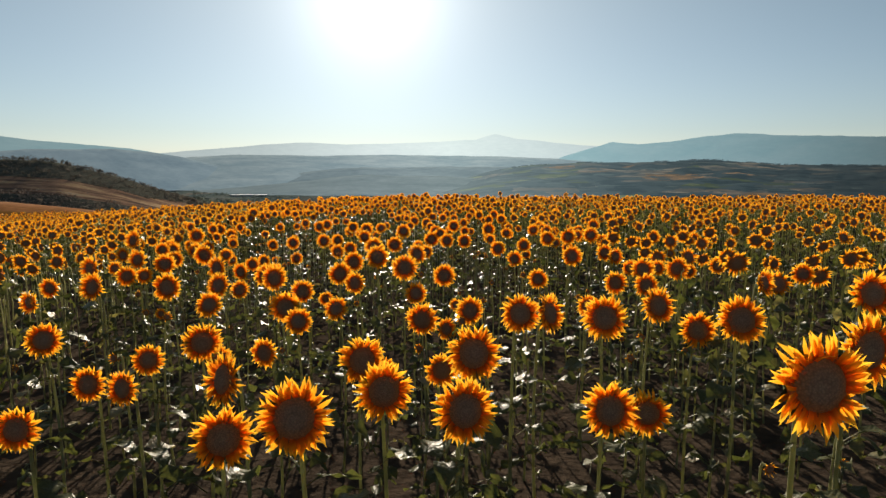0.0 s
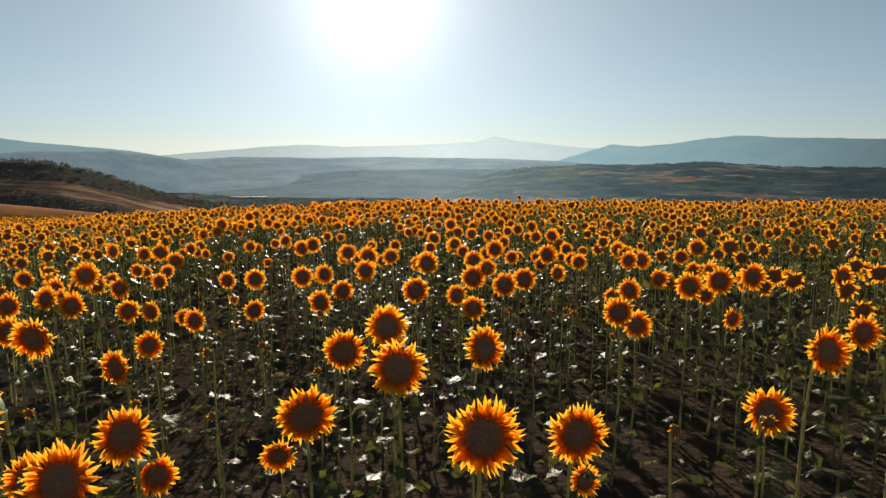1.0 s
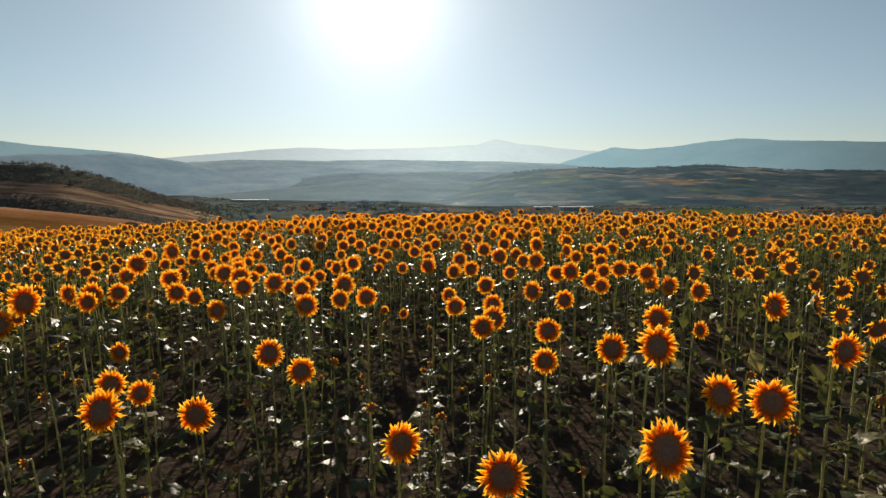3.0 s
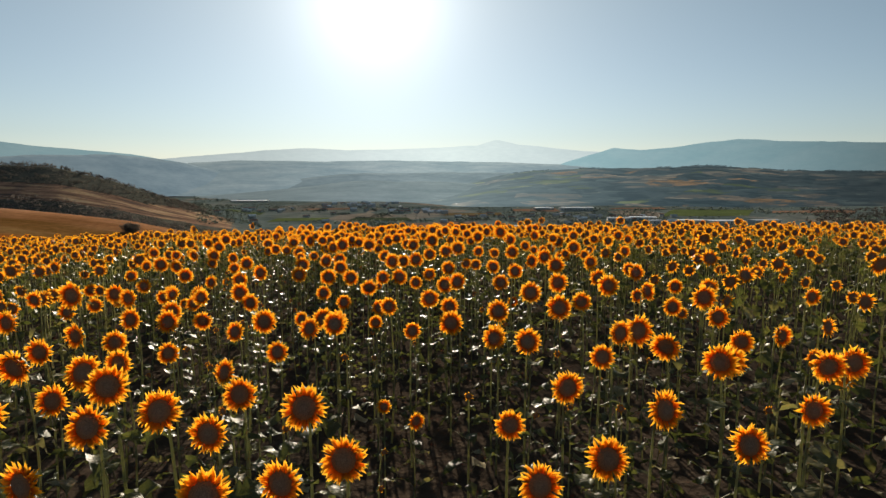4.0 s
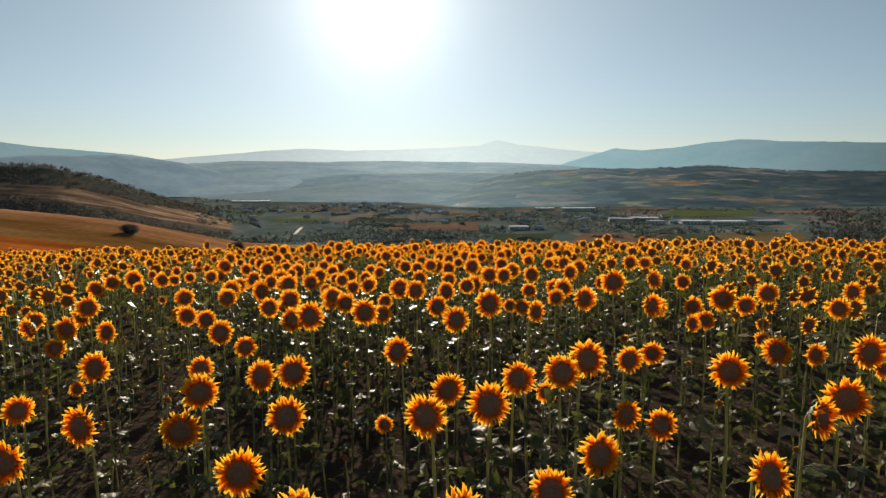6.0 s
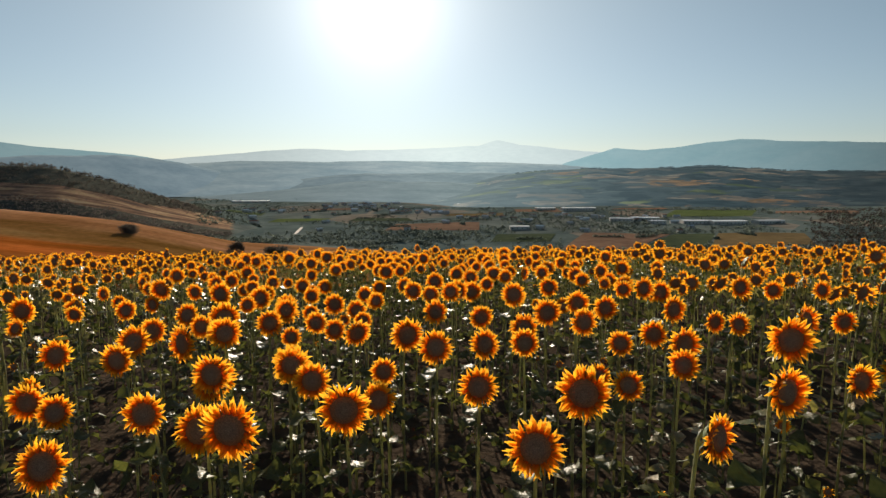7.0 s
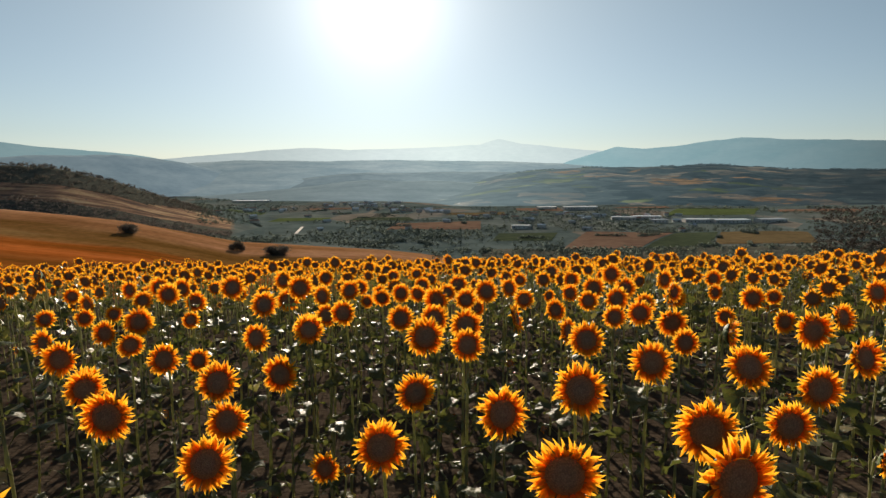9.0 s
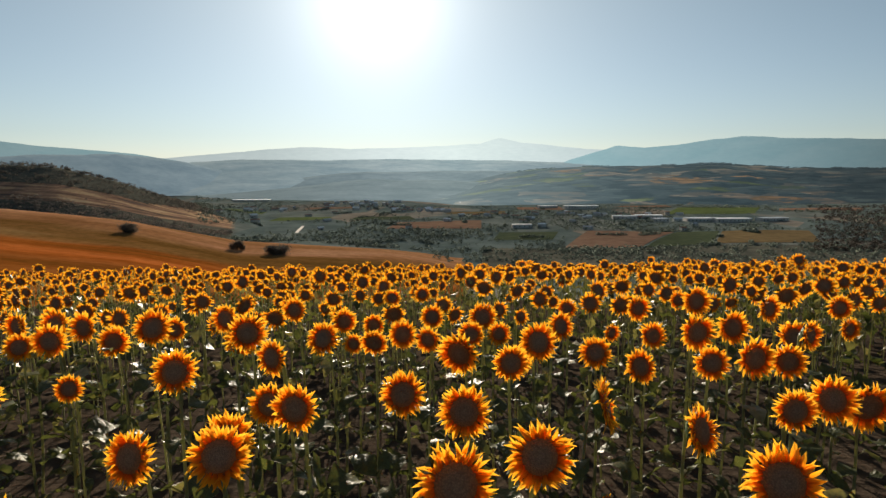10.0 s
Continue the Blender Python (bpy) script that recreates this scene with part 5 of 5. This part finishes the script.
def on_parcel(u, d):
    return any(min(c[0] for c in p) < u < max(c[0] for c in p) and min(c[1] for c in p) < d < max(c[1] for c in p) for p in PARCELS)


def valley_places():
    rng = random.Random(37)
    out = []
    for _ in range(60000):
        u, d = rng.uniform(-0.42, 0.85), 900 * (3060 / 900) ** rng.random()
        x, y = u * d, d
        here = noise.fractal(Vector((x / 260, y / 330, 1.7)), 1.0, 2.0, 4)
        if here < -0.05 + rng.uniform(-0.2, 0.25) or on_parcel(u, d) or d > 2100 and u > -0.2:
            continue
        out.append((u, d, rng.uniform(3, 9)))
        if len(out) > 5200:
            break
    while len(out) < 6500:
        u, d = rng.uniform(-0.03, 0.85), rng.uniform(800, 1000)
        if not on_parcel(u, d) and noise.noise(Vector((u * 30, d / 60, 5))) > -0.25:
            out.append((u, d, rng.uniform(3, 7)))
    for _ in range(60):
        u, d = rng.uniform(-0.35, 0.8), 950 * (2030 / 950) ** rng.random()
        du, dd = rng.uniform(-0.08, 0.08), rng.uniform(-60, 60)
        for k in range(34):
            out.append((u + du * k / 34, d + dd * k / 34, rng.uniform(3.5, 8)))
    return out


def east_wood_places():
    # wood whose added far part only darkens the dim east edge of the view
    rng = random.Random(39)
    return [(0.62 + 0.3 * rng.random() ** 0.8, 900 + 1150 * rng.random() ** 1.3, rng.uniform(5, 11)) for _ in range(1900)]


woods("hillside_wood", "dark wood along the crest of the hillside", wood_places(), 41, TREE_LEAF, 26, 0.13)
woods("hillside_scrub", "dull brown bushes in the fold of the stubble slopes", scrub_places(), 45, SCRUB, 14, 0.17)
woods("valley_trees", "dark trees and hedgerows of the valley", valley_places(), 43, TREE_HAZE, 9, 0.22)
woods("valley_wood", "dense dark wood on the valley floor", east_wood_places(), 49, DARK_WOOD, 14, 0.17)


def crest_trees():
    """Trees along the skyline of the farmed hill."""
    rng = random.Random(57)
    shapes = [clump_geo(rng, 1.0, 1.0, 9, 0.25) for _ in range(8)]
    us, rises = zip(*EAST_CREST)
    parts = []
    for _ in range(420):
        u = rng.uniform(0.12, 0.8)
        if noise.noise(Vector((u * 34, 0.5, 1.0))) < rng.uniform(-0.2, 0.25) and not 0.40 < u < 0.485:
            continue
        tall = rng.uniform(7, 13) * (1.5 if 0.42 < u < 0.475 else 1.0)
        at = Vector((ORIGIN[0] + u * 3050, ORIGIN[1] + 3050, float(np.interp(u, us, rises)) * 3050 - 0.35 * tall))
        parts.append((rng.choice(shapes), Matrix.Translation(at) @ Matrix.Diagonal((tall * rng.uniform(1, 2.2), tall, tall, 1))))
    # haze in front of these trees is painted as their emission
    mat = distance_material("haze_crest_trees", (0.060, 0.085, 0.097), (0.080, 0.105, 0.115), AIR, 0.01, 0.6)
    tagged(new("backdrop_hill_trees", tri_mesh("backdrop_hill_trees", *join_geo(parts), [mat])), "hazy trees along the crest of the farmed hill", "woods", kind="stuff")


crest_trees()


def building(u, d, long, deep, tall, roof_mat, turn, name, label):
    """A plain hall or house with a low gabled roof that overhangs its walls, and a row of openings."""
    base = new(name)
    base.matrix_basis = Matrix.Translation(spot(u, d, 0.0)) @ Matrix.Rotation(turn, 4, "Z")
    a, b, rise = long / 2, deep / 2, deep * (0.012 if long > 30 else 0.22)

    def made(part_name, verts, faces, mat):
        mesh = bpy.data.meshes.new(part_name)
        mesh.from_pydata(verts, [], faces)
        mesh.materials.append(mat)
        ob = new(part_name, mesh)
        ob.parent = base

    made("wall", [(-a, -b, -3), (a, -b, -3), (a, b, -3), (-a, b, -3), (-a, -b, tall), (a, -b, tall), (a, b, tall), (-a, b, tall), (-a, 0, tall + rise), (a, 0, tall + rise)],
         [(0, 1, 5, 4), (2, 3, 7, 6), (1, 2, 6, 9, 5), (3, 0, 4, 8, 7)], WALL)
    e, k = 0.6, 0.35
    made("roof", [(-a - e, -b - e, tall - 0.1), (a + e, -b - e, tall - 0.1), (a + e, 0, tall + rise + 0.1), (-a - e, 0, tall + rise + 0.1), (-a - e, b + e, tall - 0.1), (a + e, b + e, tall - 0.1),
                  (-a - e, -b - e, tall - 0.1 + k), (a + e, -b - e, tall - 0.1 + k), (a + e, 0, tall + rise + 0.1 + k), (-a - e, 0, tall + rise + 0.1 + k), (-a - e, b + e, tall - 0.1 + k), (a + e, b + e, tall - 0.1 + k)],
         [(6, 7, 8, 9), (9, 8, 11, 10), (0, 3, 2, 1), (3, 4, 5, 2), (0, 1, 7, 6), (5, 4, 10, 11), (1, 2, 8, 7), (2, 5, 11, 8), (3, 0, 6, 9), (4, 3, 9, 10)], roof_mat)
    for i in range(max(2, int(long / 9))):
        x = -a + (i + 0.5) * long / max(2, int(long / 9))
        w, h = (1.1, tall * 0.4) if long > 30 else (0.6, tall * 0.22)
        made("window", [(x - w, -b - 0.08, tall * 0.2), (x + w, -b - 0.08, tall * 0.2), (x + w, -b - 0.08, tall * 0.2 + h), (x - w, -b - 0.08, tall * 0.2 + h),
                        (x - w, -b + 0.1, tall * 0.2), (x + w, -b + 0.1, tall * 0.2), (x + w, -b + 0.1, tall * 0.2 + h), (x - w, -b + 0.1, tall * 0.2 + h)],
             [(0, 1, 2, 3), (0, 4, 5, 1), (1, 5, 6, 2), (2, 6, 7, 3), (3, 7, 4, 0)], WOOD_FLOOR)
    tagged(base, label, "building", "buildings of the valley town")


HALLS = ((0.480, 1500, 88, 34, 9, ROOF_WHITE), (0.548, 1490, 72, 30, 8, ROOF_GREY), (0.424, 1520, 66, 30, 9, ROOF_WHITE), (0.227, 1960, 112, 30, 9, ROOF_WHITE), (0.171, 2000, 64, 26, 8, ROOF_WHITE),
         (0.128, 1340, 44, 18, 7, ROOF_GREY), (-0.325, 2480, 150, 40, 7, ROOF_WHITE), (-0.08, 2330, 30, 12, 7, ROOF_WHITE), (0.03, 2300, 36, 12, 7, ROOF_WHITE), (0.30, 1560, 60, 28, 8, ROOF_GREY), (0.34, 1600, 70, 28, 9, ROOF_WHITE),
         (0.36, 1490, 40, 22, 8, ROOF_GREY), (-0.15, 2230, 26, 12, 7, ROOF_WHITE), (-0.03, 1900, 20, 11, 7, ROOF_WHITE))


def town():
    rng = random.Random(53)
    for u, d, long, deep, tall, mat in HALLS:
        label = "long low hall with a white sheet roof" if mat is ROOF_WHITE else "long low hall with a grey sheet roof"
        building(u, d, long, deep, tall, mat, rng.uniform(-0.2, 0.2), "industrial_hall", label)
    for middle, spread, depth, reach, count in ((-0.14, 0.05, 2150, 260, 26), (-0.04, 0.035, 1850, 150, 18), (-0.27, 0.08, 1900, 400, 16), (0.13, 0.06, 1600, 150, 14), (0.33, 0.08, 1620, 120, 18), (0.15, 0.2, 1350, 150, 8)):
        for _ in range(count):
            tile = rng.random() < 0.45
            building(rng.gauss(middle, spread), rng.gauss(depth, reach / 2), rng.uniform(10, 22), rng.uniform(8, 12), rng.uniform(4, 8), ROOF_TILE if tile else rng.choice((ROOF_WHITE, ROOF_GREY)), rng.uniform(-0.8, 0.8),
                     "house", "small pale house with a clay tile roof" if tile else "small pale building with a light roof")


town()


def parcel(corners, mat, label):
    """A farmed field that lies on the valley floor; corners by sideways share and depth."""
    n = 12
    (u0, d0), (u1, d1), (u2, d2), (u3, d3) = corners
    rows = []
    for i in range(n + 1):
        s = i / n
        rows.append([tuple(spot((u0 + (u1 - u0) * r) * (1 - s) + (u3 + (u2 - u3) * r) * s, (d0 + (d1 - d0) * r) * (1 - s) + (d3 + (d2 - d3) * r) * s, 0.7)) for r in [k / n for k in range(n + 1)]])
    ob = new("field_parcel", tri_mesh("field_parcel", *strip_geo(rows), [mat]))
    tagged(ob, label, "farm field", kind="structure")


CROPS = ((CROP_TAN, "tan cut field in the valley"), (CROP_GREEN, "green crop field in the valley"), (CROP_OLIVE, "olive dry field in the valley"), (CROP_DARK, "dark green crop field in the valley"))
for place, kind in zip(PARCELS, (0, 3, 2, 1, 0, 0, 0, 0, 1, 3, 0, 2, 1, 3)):
    parcel(place, *CROPS[kind])
parcel(((-0.255, 1240), (-0.25, 1240), (-0.238, 1390), (-0.243, 1390)), ROAD, "pale dusty farm road")
